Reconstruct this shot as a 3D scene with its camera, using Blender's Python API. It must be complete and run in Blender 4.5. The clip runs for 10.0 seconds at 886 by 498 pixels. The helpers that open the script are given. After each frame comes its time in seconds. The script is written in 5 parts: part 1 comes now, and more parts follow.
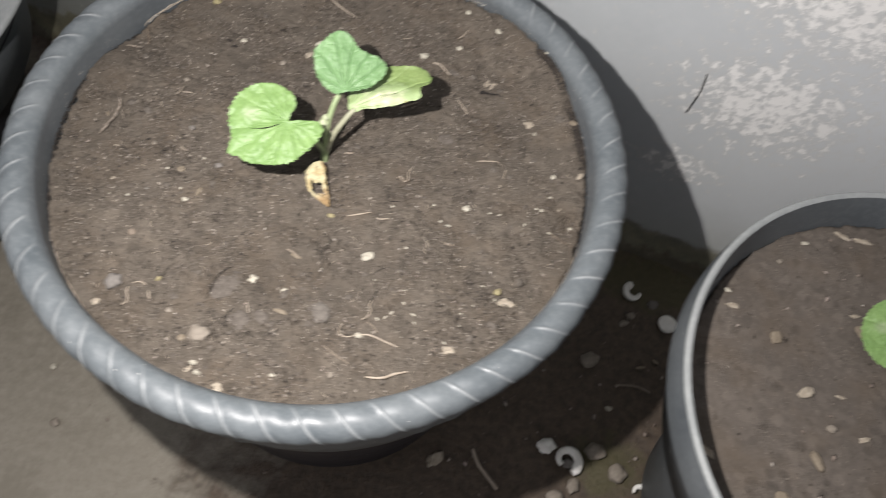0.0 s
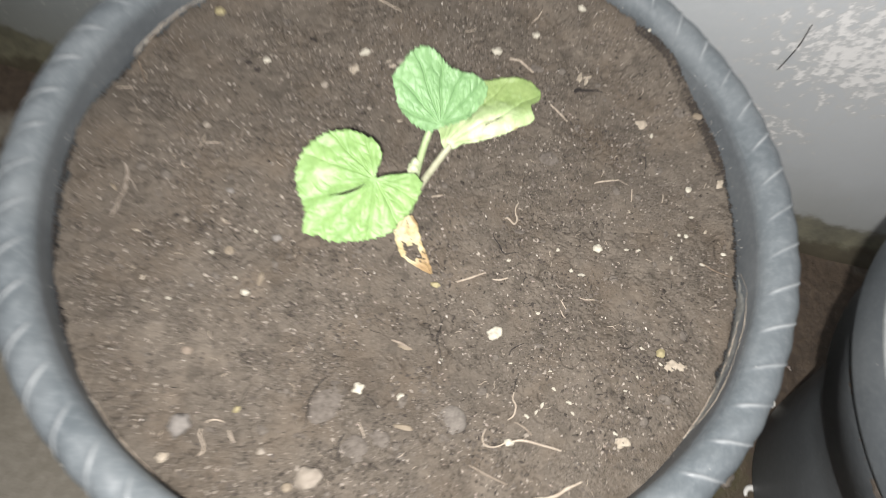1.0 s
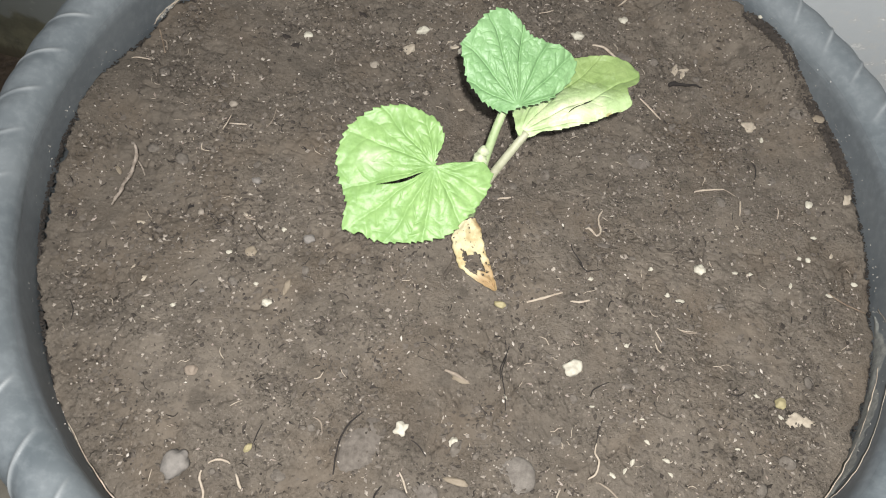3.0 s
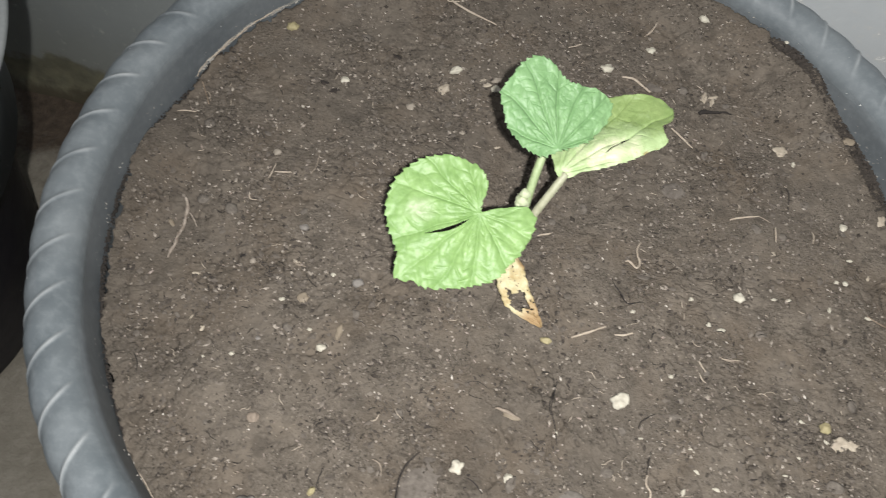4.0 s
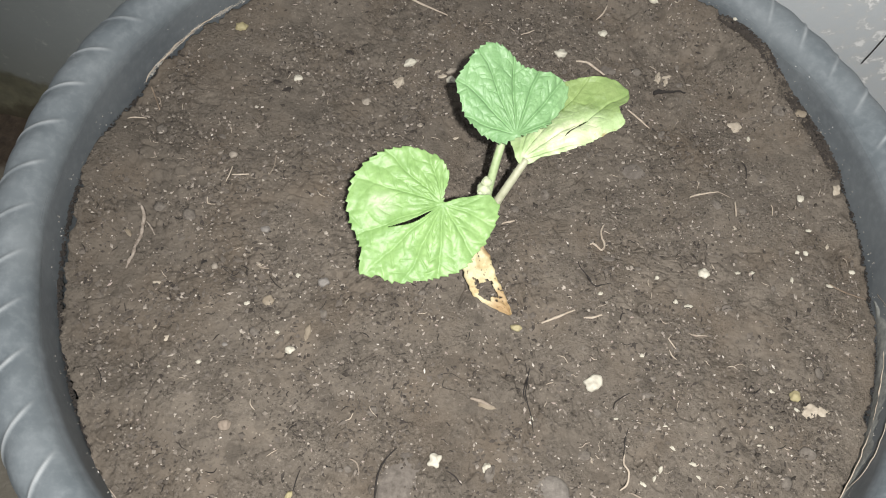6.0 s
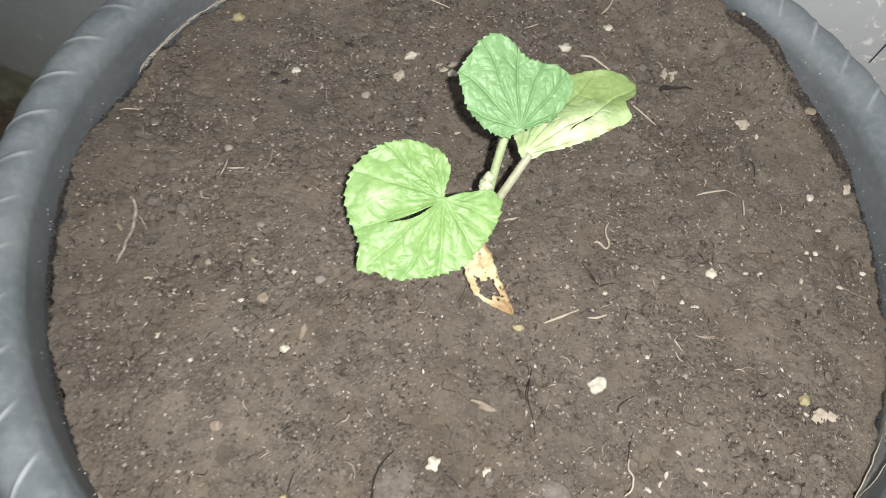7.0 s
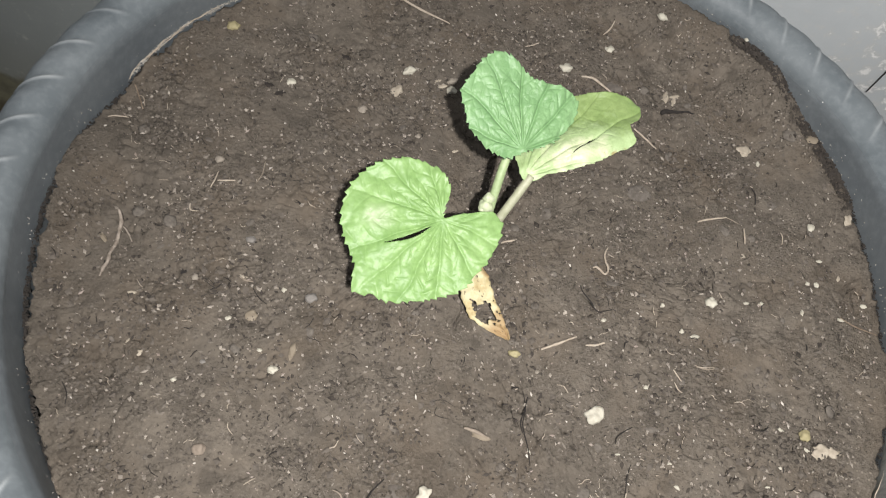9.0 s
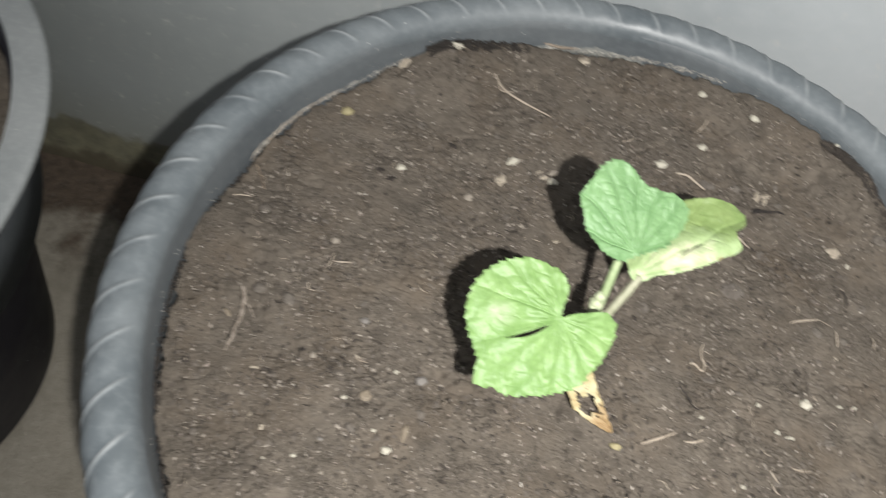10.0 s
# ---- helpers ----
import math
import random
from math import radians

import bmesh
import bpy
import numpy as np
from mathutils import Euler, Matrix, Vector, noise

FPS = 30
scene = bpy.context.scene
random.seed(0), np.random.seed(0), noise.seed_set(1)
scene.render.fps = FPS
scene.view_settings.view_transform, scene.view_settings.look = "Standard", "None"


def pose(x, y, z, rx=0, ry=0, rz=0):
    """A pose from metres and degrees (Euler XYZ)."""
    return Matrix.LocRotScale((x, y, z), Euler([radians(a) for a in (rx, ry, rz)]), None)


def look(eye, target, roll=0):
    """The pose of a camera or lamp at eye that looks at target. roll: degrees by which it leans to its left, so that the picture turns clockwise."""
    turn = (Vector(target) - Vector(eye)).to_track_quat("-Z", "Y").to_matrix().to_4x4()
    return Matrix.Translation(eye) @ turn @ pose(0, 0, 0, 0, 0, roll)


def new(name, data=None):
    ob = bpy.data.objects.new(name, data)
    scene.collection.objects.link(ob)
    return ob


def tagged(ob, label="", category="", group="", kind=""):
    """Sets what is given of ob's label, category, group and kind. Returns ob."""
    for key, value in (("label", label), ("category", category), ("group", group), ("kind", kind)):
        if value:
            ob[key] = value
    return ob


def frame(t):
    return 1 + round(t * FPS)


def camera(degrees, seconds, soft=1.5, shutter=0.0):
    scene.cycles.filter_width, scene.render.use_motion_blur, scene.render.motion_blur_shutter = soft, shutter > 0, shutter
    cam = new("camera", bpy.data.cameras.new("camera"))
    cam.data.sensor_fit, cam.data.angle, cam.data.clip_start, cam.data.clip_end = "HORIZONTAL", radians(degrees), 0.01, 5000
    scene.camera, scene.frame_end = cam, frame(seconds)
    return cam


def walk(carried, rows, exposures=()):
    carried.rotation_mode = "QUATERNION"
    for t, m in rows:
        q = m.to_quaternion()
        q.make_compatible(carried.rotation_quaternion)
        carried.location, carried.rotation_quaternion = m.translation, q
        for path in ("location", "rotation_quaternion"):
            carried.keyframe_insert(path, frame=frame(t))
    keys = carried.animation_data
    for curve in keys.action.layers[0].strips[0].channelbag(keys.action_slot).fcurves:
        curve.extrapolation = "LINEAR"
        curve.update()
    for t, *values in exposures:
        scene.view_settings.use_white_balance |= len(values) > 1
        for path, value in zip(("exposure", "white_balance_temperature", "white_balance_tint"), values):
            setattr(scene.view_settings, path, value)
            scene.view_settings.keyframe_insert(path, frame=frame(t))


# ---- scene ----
cam = camera(59.1, 10.0, soft=1.0, shutter=0.5)
PATH = [
    (0, (0.0620, 0.1200, 0.7240), (0.0500, 1.1170, -1.0090), 10.70),
    (0.2, (0.0226, 0.1382, 0.7286), (0.0516, 1.0612, -1.0440), 11.98),
    (0.3, (-0.0026, 0.1508, 0.7274), (0.0954, 1.0638, -1.0480), 14.02),
    (0.5, (-0.0260, 0.1770, 0.7350), (0.1560, 1.0310, -1.0640), 16.20),
    (0.6, (-0.0460, 0.1894, 0.7356), (0.1754, 0.9968, -1.0830), 17.12),
    (0.8, (-0.0600, 0.2122, 0.7108), (0.1282, 1.0014, -1.1190), 13.26),
    (1, (-0.0450, 0.2240, 0.6540), (0.1280, 1.0760, -1.1470), 13.60),
    (1.2, (-0.0364, 0.2366, 0.6186), (0.1386, 1.0566, -1.1992), 16.02),
    (1.3, (-0.0326, 0.2314, 0.6064), (0.0974, 1.0954, -1.1918), 13.38),
    (1.5, (-0.0360, 0.2340, 0.6030), (0.0440, 1.1020, -1.1970), 11.00),
    (1.8, (-0.0396, 0.2354, 0.5872), (0.0364, 1.1532, -1.1882), 11.06),
    (2, (-0.0460, 0.2390, 0.5830), (0.0250, 1.1770, -1.1820), 10.80),
    (2.2, (-0.0510, 0.2403, 0.5812), (0.0285, 1.1970, -1.1729), 10.78),
    (3.3, (-0.0550, 0.2450, 0.5840), (0.0380, 1.1810, -1.1810), 10.90),
    (3.5, (-0.0570, 0.2470, 0.5860), (0.0310, 1.1810, -1.1810), 10.50),
    (4, (-0.0670, 0.2520, 0.5980), (-0.0170, 1.1940, -1.1660), 6.40),
    (4.5, (-0.0790, 0.2550, 0.5980), (-0.0420, 1.1980, -1.1660), 5.80),
    (5, (-0.0780, 0.2580, 0.5940), (-0.0160, 1.1870, -1.1760), 5.90),
    (5.3, (-0.0686, 0.2610, 0.5918), (0.0268, 1.1896, -1.1778), 5.98),
    (5.5, (-0.0690, 0.2560, 0.5950), (0.0360, 1.1790, -1.1770), 6.10),
    (5.7, (-0.0660, 0.2530, 0.5950), (0.0640, 1.1820, -1.1710), 7.10),
    (6.8, (-0.0700, 0.2500, 0.5900), (0.0710, 1.1930, -1.1680), 8.30),
    (7, (-0.0670, 0.2540, 0.5860), (0.0770, 1.1940, -1.1730), 8.40),
    (7.5, (-0.0640, 0.2610, 0.5750), (0.1190, 1.2050, -1.1780), 10.70),
    (8, (-0.0630, 0.2590, 0.5750), (0.1290, 1.2130, -1.1730), 11.70),
    (8.5, (-0.0680, 0.2590, 0.5730), (0.1440, 1.2230, -1.1660), 13.40),
    (9, (-0.0720, 0.2610, 0.5790), (0.1170, 1.2310, -1.1590), 12.00),
    (9.5, (-0.0770, 0.2660, 0.5890), (0.1010, 1.2580, -1.1380), 11.70),
    (9.8, (-0.0962, 0.2714, 0.5932), (0.0704, 1.3032, -1.1132), 11.98),
    (10, (-0.1090, 0.2690, 0.5980), (0.0100, 1.3330, -1.0910), 10.90),
]
walk(cam, [(t, look(eye, target, roll)) for t, eye, target, roll in PATH],
     [(0, -0.13, 6650, 14), (0.5, -0.16, 6650, 14), (1.0, 0.15, 6600, 12), (1.2, 0.08, 6550, 11), (1.5, -0.06, 6500, 10.5), (2.0, 0.02, 6500, 10), (3.5, -0.13, 6500, 10), (4.0, -0.20, 6500, 10),
      (4.5, -0.05, 6500, 10), (5.0, 0.03, 6500, 10), (5.5, -0.08, 6500, 10), (7.0, -0.03, 6520, 10.5), (7.5, -0.15, 6520, 10.5), (8.0, -0.06, 6600, 12), (8.5, -0.15, 6600, 12), (9.0, -0.19, 6550, 11), (9.5, -0.18, 6550, 10), (10, -0.08, 6550, 9.5)])

# ---- light: a torch fixed near the lens, and an even fill added to lift shadows ----
world = bpy.data.worlds.new("added_fill")
scene.world = world
world.use_nodes = True
world.node_tree.nodes["Background"].inputs[0].default_value = (0.93, 0.95, 1.0, 1)
world.node_tree.nodes["Background"].inputs[1].default_value = 0.47
lamp = bpy.data.lights.new("torch", "SPOT")
lamp.energy, lamp.shadow_soft_size, lamp.color = 18.6, 0.005, (1.0, 0.99, 0.965)
lamp.spot_size, lamp.spot_blend = radians(136), 1.0
torch = new("torch", lamp)
torch.matrix_world = look((-0.050, 0.190, 0.690), (0.052, 0.348, 0.29))

# ---- plan, in metres ----
POT = (-0.0277, 0.4149)          # centre of the roped pot
RIM_R, RIM_Z, TUBE = 0.1847, 0.3174, 0.0106
INNER_R = RIM_R - 0.0106
SOIL_Z, SOIL_R = 0.2992, INNER_R - 0.0006
BED = POT                        # middle of the soil
WALL_SLOPE = 0.193
WALL_TURN = -math.atan(WALL_SLOPE)
WALL_Y = 0.635                   # the wall meets x = 0 here


# ---- materials ----
def nodes_of(name):
    m = bpy.data.materials.new(name)
    m.use_nodes = True
    t = m.node_tree
    return m, t, t.nodes["Principled BSDF"]


def add(t, kind, **sockets):
    n = t.nodes.new(kind)
    for k, v in sockets.items():
        n.inputs[k.replace("_", " ")].default_value = v
    return n


def coords(t, kind="Object"):
    return t.nodes.new("ShaderNodeTexCoord").outputs[kind]


def noise_of(t, vec, scale, detail=6.0, rough=0.6):
    n = add(t, "ShaderNodeTexNoise", Scale=scale, Detail=detail, Roughness=rough)
    t.links.new(vec, n.inputs["Vector"])
    return n.outputs["Fac"]


def ramp_of(t, fac, stops):
    r = t.nodes.new("ShaderNodeValToRGB")
    e = r.color_ramp.elements
    while len(e) < len(stops):
        e.new(0.5)
    for el, (p, c) in zip(e, stops):
        el.position = p
        el.color = (*c, 1) if len(c) == 3 else c
    t.links.new(fac, r.inputs[0])
    return r.outputs[0]


def grey_ramp(t, fac, a, b):
    return ramp_of(t, fac, [(a, (0, 0, 0)), (b, (1, 1, 1))])


def mix_of(t, fac, a, b, mode="MIX"):
    n = t.nodes.new("ShaderNodeMix")
    n.data_type, n.blend_type = "RGBA", mode
    for sock, v in ((n.inputs[0], fac), (n.inputs[6], a), (n.inputs[7], b)):
        if isinstance(v, (int, float)):
            sock.default_value = v
        elif isinstance(v, tuple):
            sock.default_value = (*v, 1)
        else:
            t.links.new(v, sock)
    return n.outputs[2]


def math_of(t, op, a, b=0.0, clamp=False):
    n = t.nodes.new("ShaderNodeMath")
    n.operation, n.use_clamp = op, clamp
    for sock, v in zip(n.inputs, (a, b)):
        if isinstance(v, (int, float)):
            sock.default_value = v
        else:
            t.links.new(v, sock)
    return n.outputs[0]


def blob(t, vec, centre, size):
    """1 at the centre of an ellipsoid, 0 at its edge and beyond."""
    m = t.nodes.new("ShaderNodeMapping")
    m.vector_type = "TEXTURE"
    m.inputs["Location"].default_value, m.inputs["Scale"].default_value = centre, size
    t.links.new(vec, m.inputs[0])
    ln = t.nodes.new("ShaderNodeVectorMath")
    ln.operation = "LENGTH"
    t.links.new(m.outputs[0], ln.inputs[0])
    return math_of(t, "SUBTRACT", 1.0, ln.outputs["Value"], True)


def bump_of(t, p, height, strength, distance):
    b = add(t, "ShaderNodeBump", Strength=strength, Distance=distance)
    t.links.new(height, b.inputs["Height"])
    t.links.new(b.outputs[0], p.inputs["Normal"])


def soil_material(name, dark, mid, light, packed=0.0):
    m, t, p = nodes_of(name)
    o = coords(t)
    grain, fine, broad = noise_of(t, o, 820, 4, 0.65), noise_of(t, o, 300, 6, 0.7), noise_of(t, o, 14, 4, 0.6)
    loose = grey_ramp(t, noise_of(t, o, 48, 5, 0.65), 0.32 + packed, 0.70 + packed)
    crumbly = ramp_of(t, grain, [(0.36, tuple(0.6 * c for c in dark)), (0.40, tuple(0.90 * c for c in mid)), (0.54, tuple(1.06 * c for c in mid)), (0.64, light)])
    smooth = ramp_of(t, fine, [(0.30, tuple(0.80 * c for c in mid)), (0.70, tuple(1.15 * c for c in mid))])
    col = mix_of(t, loose, smooth, crumbly)
    flecks = add(t, "ShaderNodeTexVoronoi", Scale=760)
    t.links.new(o, flecks.inputs["Vector"])
    which = t.nodes.new("ShaderNodeSeparateColor")
    t.links.new(flecks.outputs["Color"], which.inputs[0])
    body = math_of(t, "LESS_THAN", flecks.outputs["Distance"], 0.34)
    col = mix_of(t, math_of(t, "MULTIPLY", body, math_of(t, "GREATER_THAN", which.outputs[0], 0.93)), col, tuple(1.9 * c for c in mid))
    col = mix_of(t, math_of(t, "MULTIPLY", body, math_of(t, "MULTIPLY", math_of(t, "GREATER_THAN", which.outputs[1], 0.90), loose)), col, tuple(0.22 * c for c in mid))
    col = mix_of(t, math_of(t, "MULTIPLY", grey_ramp(t, noise_of(t, o, 170, 4, 0.55), 0.42, 0.66), 0.40), col, tuple(1.32 * c for c in mid))
    col = mix_of(t, math_of(t, "MULTIPLY", grey_ramp(t, noise_of(t, o, 125, 5, 0.6), 0.52, 0.70), 0.45), col, tuple(0.62 * c for c in mid))
    # shade in the chinks between the crumbs, painted as thin dark lines
    chink = add(t, "ShaderNodeTexVoronoi", Scale=430)
    chink.feature = "DISTANCE_TO_EDGE"
    t.links.new(o, chink.inputs["Vector"])
    chink_shade = math_of(t, "MULTIPLY", ramp_of(t, chink.outputs["Distance"], [(0.04, (1, 1, 1)), (0.09, (0, 0, 0))]), grey_ramp(t, noise_of(t, o, 260, 3, 0.55), 0.57, 0.61))
    col = mix_of(t, math_of(t, "MULTIPLY", math_of(t, "MULTIPLY", chink_shade, loose), 0.8), col, tuple(0.5 * c for c in dark))
    # smooth trodden clods, paler or darker than the rest
    bent = t.nodes.new("ShaderNodeVectorMath")
    bent.operation = "MULTIPLY_ADD"
    warp = add(t, "ShaderNodeTexNoise", Scale=120, Detail=3)
    t.links.new(o, warp.inputs["Vector"])
    t.links.new(warp.outputs["Color"], bent.inputs[0])
    bent.inputs[1].default_value = (0.009, 0.009, 0.0)
    t.links.new(o, bent.inputs[2])
    for scale, share, tone in ((95, 0.72, 1.42), (150, 0.70, 1.30), (110, 0.74, 0.62)):
        cells = add(t, "ShaderNodeTexVoronoi", Scale=scale)
        t.links.new(bent.outputs[0], cells.inputs["Vector"])
        pick = t.nodes.new("ShaderNodeSeparateColor")
        t.links.new(cells.outputs["Color"], pick.inputs[0])
        spot = math_of(t, "MULTIPLY", ramp_of(t, cells.outputs["Distance"], [(0.36, (1, 1, 1)), (0.46, (0, 0, 0))]), math_of(t, "GREATER_THAN", pick.outputs[1], share))
        col = mix_of(t, math_of(t, "MULTIPLY", spot, 0.55), col, tuple(tone * c for c in mid))
    # damp darker and dry paler stretches
    col = mix_of(t, math_of(t, "MULTIPLY", grey_ramp(t, broad, 0.48, 0.68), 0.35), col, tuple(0.62 * c for c in mid))
    col = mix_of(t, math_of(t, "MULTIPLY", grey_ramp(t, noise_of(t, o, 33, 4, 0.6), 0.46, 0.72), 0.50), col, (0.100, 0.076, 0.054))
    t.links.new(col, p.inputs["Base Color"])
    p.inputs["Roughness"].default_value = 0.93
    p.inputs["Specular IOR Level"].default_value = 0.25
    bump_of(t, p, math_of(t, "MULTIPLY", grain, loose), 0.85, 0.0024)
    return m


def plastic_material(name, base, dusty, rough=0.42, wear=0.5, ridge=None, gloss=0.5):
    m, t, p = nodes_of(name)
    p.inputs["Specular IOR Level"].default_value = gloss
    o = coords(t)
    broad, fine = noise_of(t, o, 18, 5, 0.6), noise_of(t, o, 260, 6, 0.65)
    col = mix_of(t, math_of(t, "MULTIPLY", grey_ramp(t, broad, 0.3, 0.75), wear), base, dusty)
    col = mix_of(t, math_of(t, "MULTIPLY", grey_ramp(t, fine, 0.45, 0.8), 0.5 * wear), col, tuple(1.35 * c for c in dusty))
    v = add(t, "ShaderNodeTexVoronoi", Scale=240)
    t.links.new(o, v.inputs["Vector"])
    sep = t.nodes.new("ShaderNodeSeparateColor")
    t.links.new(v.outputs["Color"], sep.inputs[0])
    speck = math_of(t, "MULTIPLY", math_of(t, "LESS_THAN", v.outputs["Distance"], 0.075), math_of(t, "GREATER_THAN", sep.outputs[0], 0.88))
    col = mix_of(t, speck, col, (0.5, 0.5, 0.48))
    if ridge:
        at = t.nodes.new("ShaderNodeAttribute")
        at.attribute_name = "worn"
        col = mix_of(t, math_of(t, "MULTIPLY", at.outputs["Fac"], 0.50, True), col, ridge)
    t.links.new(col, p.inputs["Base Color"])
    r = ramp_of(t, broad, [(0.3, (rough - 0.06,) * 3), (0.75, (rough + 0.16,) * 3)])
    t.links.new(r, p.inputs["Roughness"])
    bump_of(t, p, fine, 0.25, 0.0006)
    return m


def leaf_material(name, deep, bright, cream=None, pale_gloss=None):
    m, t, p = nodes_of(name)
    o = coords(t)
    col = ramp_of(t, noise_of(t, o, 60, 5, 0.6), [(0.3, deep), (0.7, bright)])
    col = mix_of(t, math_of(t, "MULTIPLY", grey_ramp(t, noise_of(t, o, 500, 4, 0.6), 0.45, 0.75), 0.3), col, tuple(min(1.5 * c, 0.75) for c in bright))
    # pale patch on the blade, with part of its gloss painted in
    if pale_gloss:
        f = math_of(t, "ADD", blob(t, o, *pale_gloss), math_of(t, "MULTIPLY", math_of(t, "SUBTRACT", noise_of(t, o, 240, 5, 0.65), 0.5), 0.9))
        col = mix_of(t, math_of(t, "MULTIPLY", grey_ramp(t, f, 0.2, 0.75), 0.75), col, (0.29, 0.36, 0.21))
    if cream:
        lower = blob(t, o, cream[0], cream[1])
        f = math_of(t, "ADD", lower, math_of(t, "MULTIPLY", math_of(t, "SUBTRACT", noise_of(t, o, 150, 5, 0.65), 0.5), 1.3))
        col = mix_of(t, grey_ramp(t, f, 0.10, 0.45), col, (0.285, 0.375, 0.180))
        col = mix_of(t, grey_ramp(t, f, 0.54, 0.92), col, (0.48, 0.505, 0.33))
        # brown rot dotted along the outer margin
        rot = math_of(t, "ADD", blob(t, o, (0.016, -0.012, 0.0), (0.014, 0.008, 0.05)), math_of(t, "MULTIPLY", math_of(t, "SUBTRACT", noise_of(t, o, 420, 4, 0.6), 0.5), 2.2))
        col = mix_of(t, math_of(t, "MULTIPLY", grey_ramp(t, rot, 0.55, 0.75), 0.7), col, (0.24, 0.165, 0.070))
    t.links.new(col, p.inputs["Base Color"])
    p.inputs["Roughness"].default_value = 0.44
    p.inputs["Specular IOR Level"].default_value = 0.35
    bump_of(t, p, noise_of(t, o, 460, 5, 0.65), 0.4, 0.0006)
    return m


def plain_material(name, a, b, scale=200, rough=0.8, depth=0.0006):
    m, t, p = nodes_of(name)
    o = coords(t)
    n = noise_of(t, o, scale, 6, 0.65)
    t.links.new(ramp_of(t, n, [(0.3, a), (0.72, b)]), p.inputs["Base Color"])
    p.inputs["Roughness"].default_value = rough
    bump_of(t, p, n, 0.5, depth)
    return m


def crumb_material():
    m, t, p = nodes_of("crumbs")
    g = t.nodes.new("ShaderNodeNewGeometry")
    col = ramp_of(t, g.outputs["Random Per Island"], [(0.0, (0.016, 0.013, 0.011)), (0.20, (0.075, 0.063, 0.052)), (0.80, (0.110, 0.094, 0.078)), (0.97, (0.22, 0.19, 0.16))])
    col = mix_of(t, 0.35, col, ramp_of(t, noise_of(t, coords(t), 700, 4, 0.6), [(0.3, (0.035, 0.03, 0.025)), (0.75, (0.115, 0.098, 0.083))]))
    t.links.new(col, p.inputs["Base Color"])
    p.inputs["Roughness"].default_value = 0.95
    p.inputs["Specular IOR Level"].default_value = 0.2
    return m


def speck_material():
    m, t, p = nodes_of("specks")
    g = t.nodes.new("ShaderNodeNewGeometry")
    col = ramp_of(t, g.outputs["Random Per Island"], [(0.0, (0.15, 0.12, 0.10)), (0.30, (0.22, 0.175, 0.145)), (0.34, (0.25, 0.20, 0.175)), (0.80, (0.29, 0.25, 0.215)), (1.0, (0.50, 0.46, 0.41))])
    t.links.new(col, p.inputs["Base Color"])
    p.inputs["Roughness"].default_value = 0.8
    return m


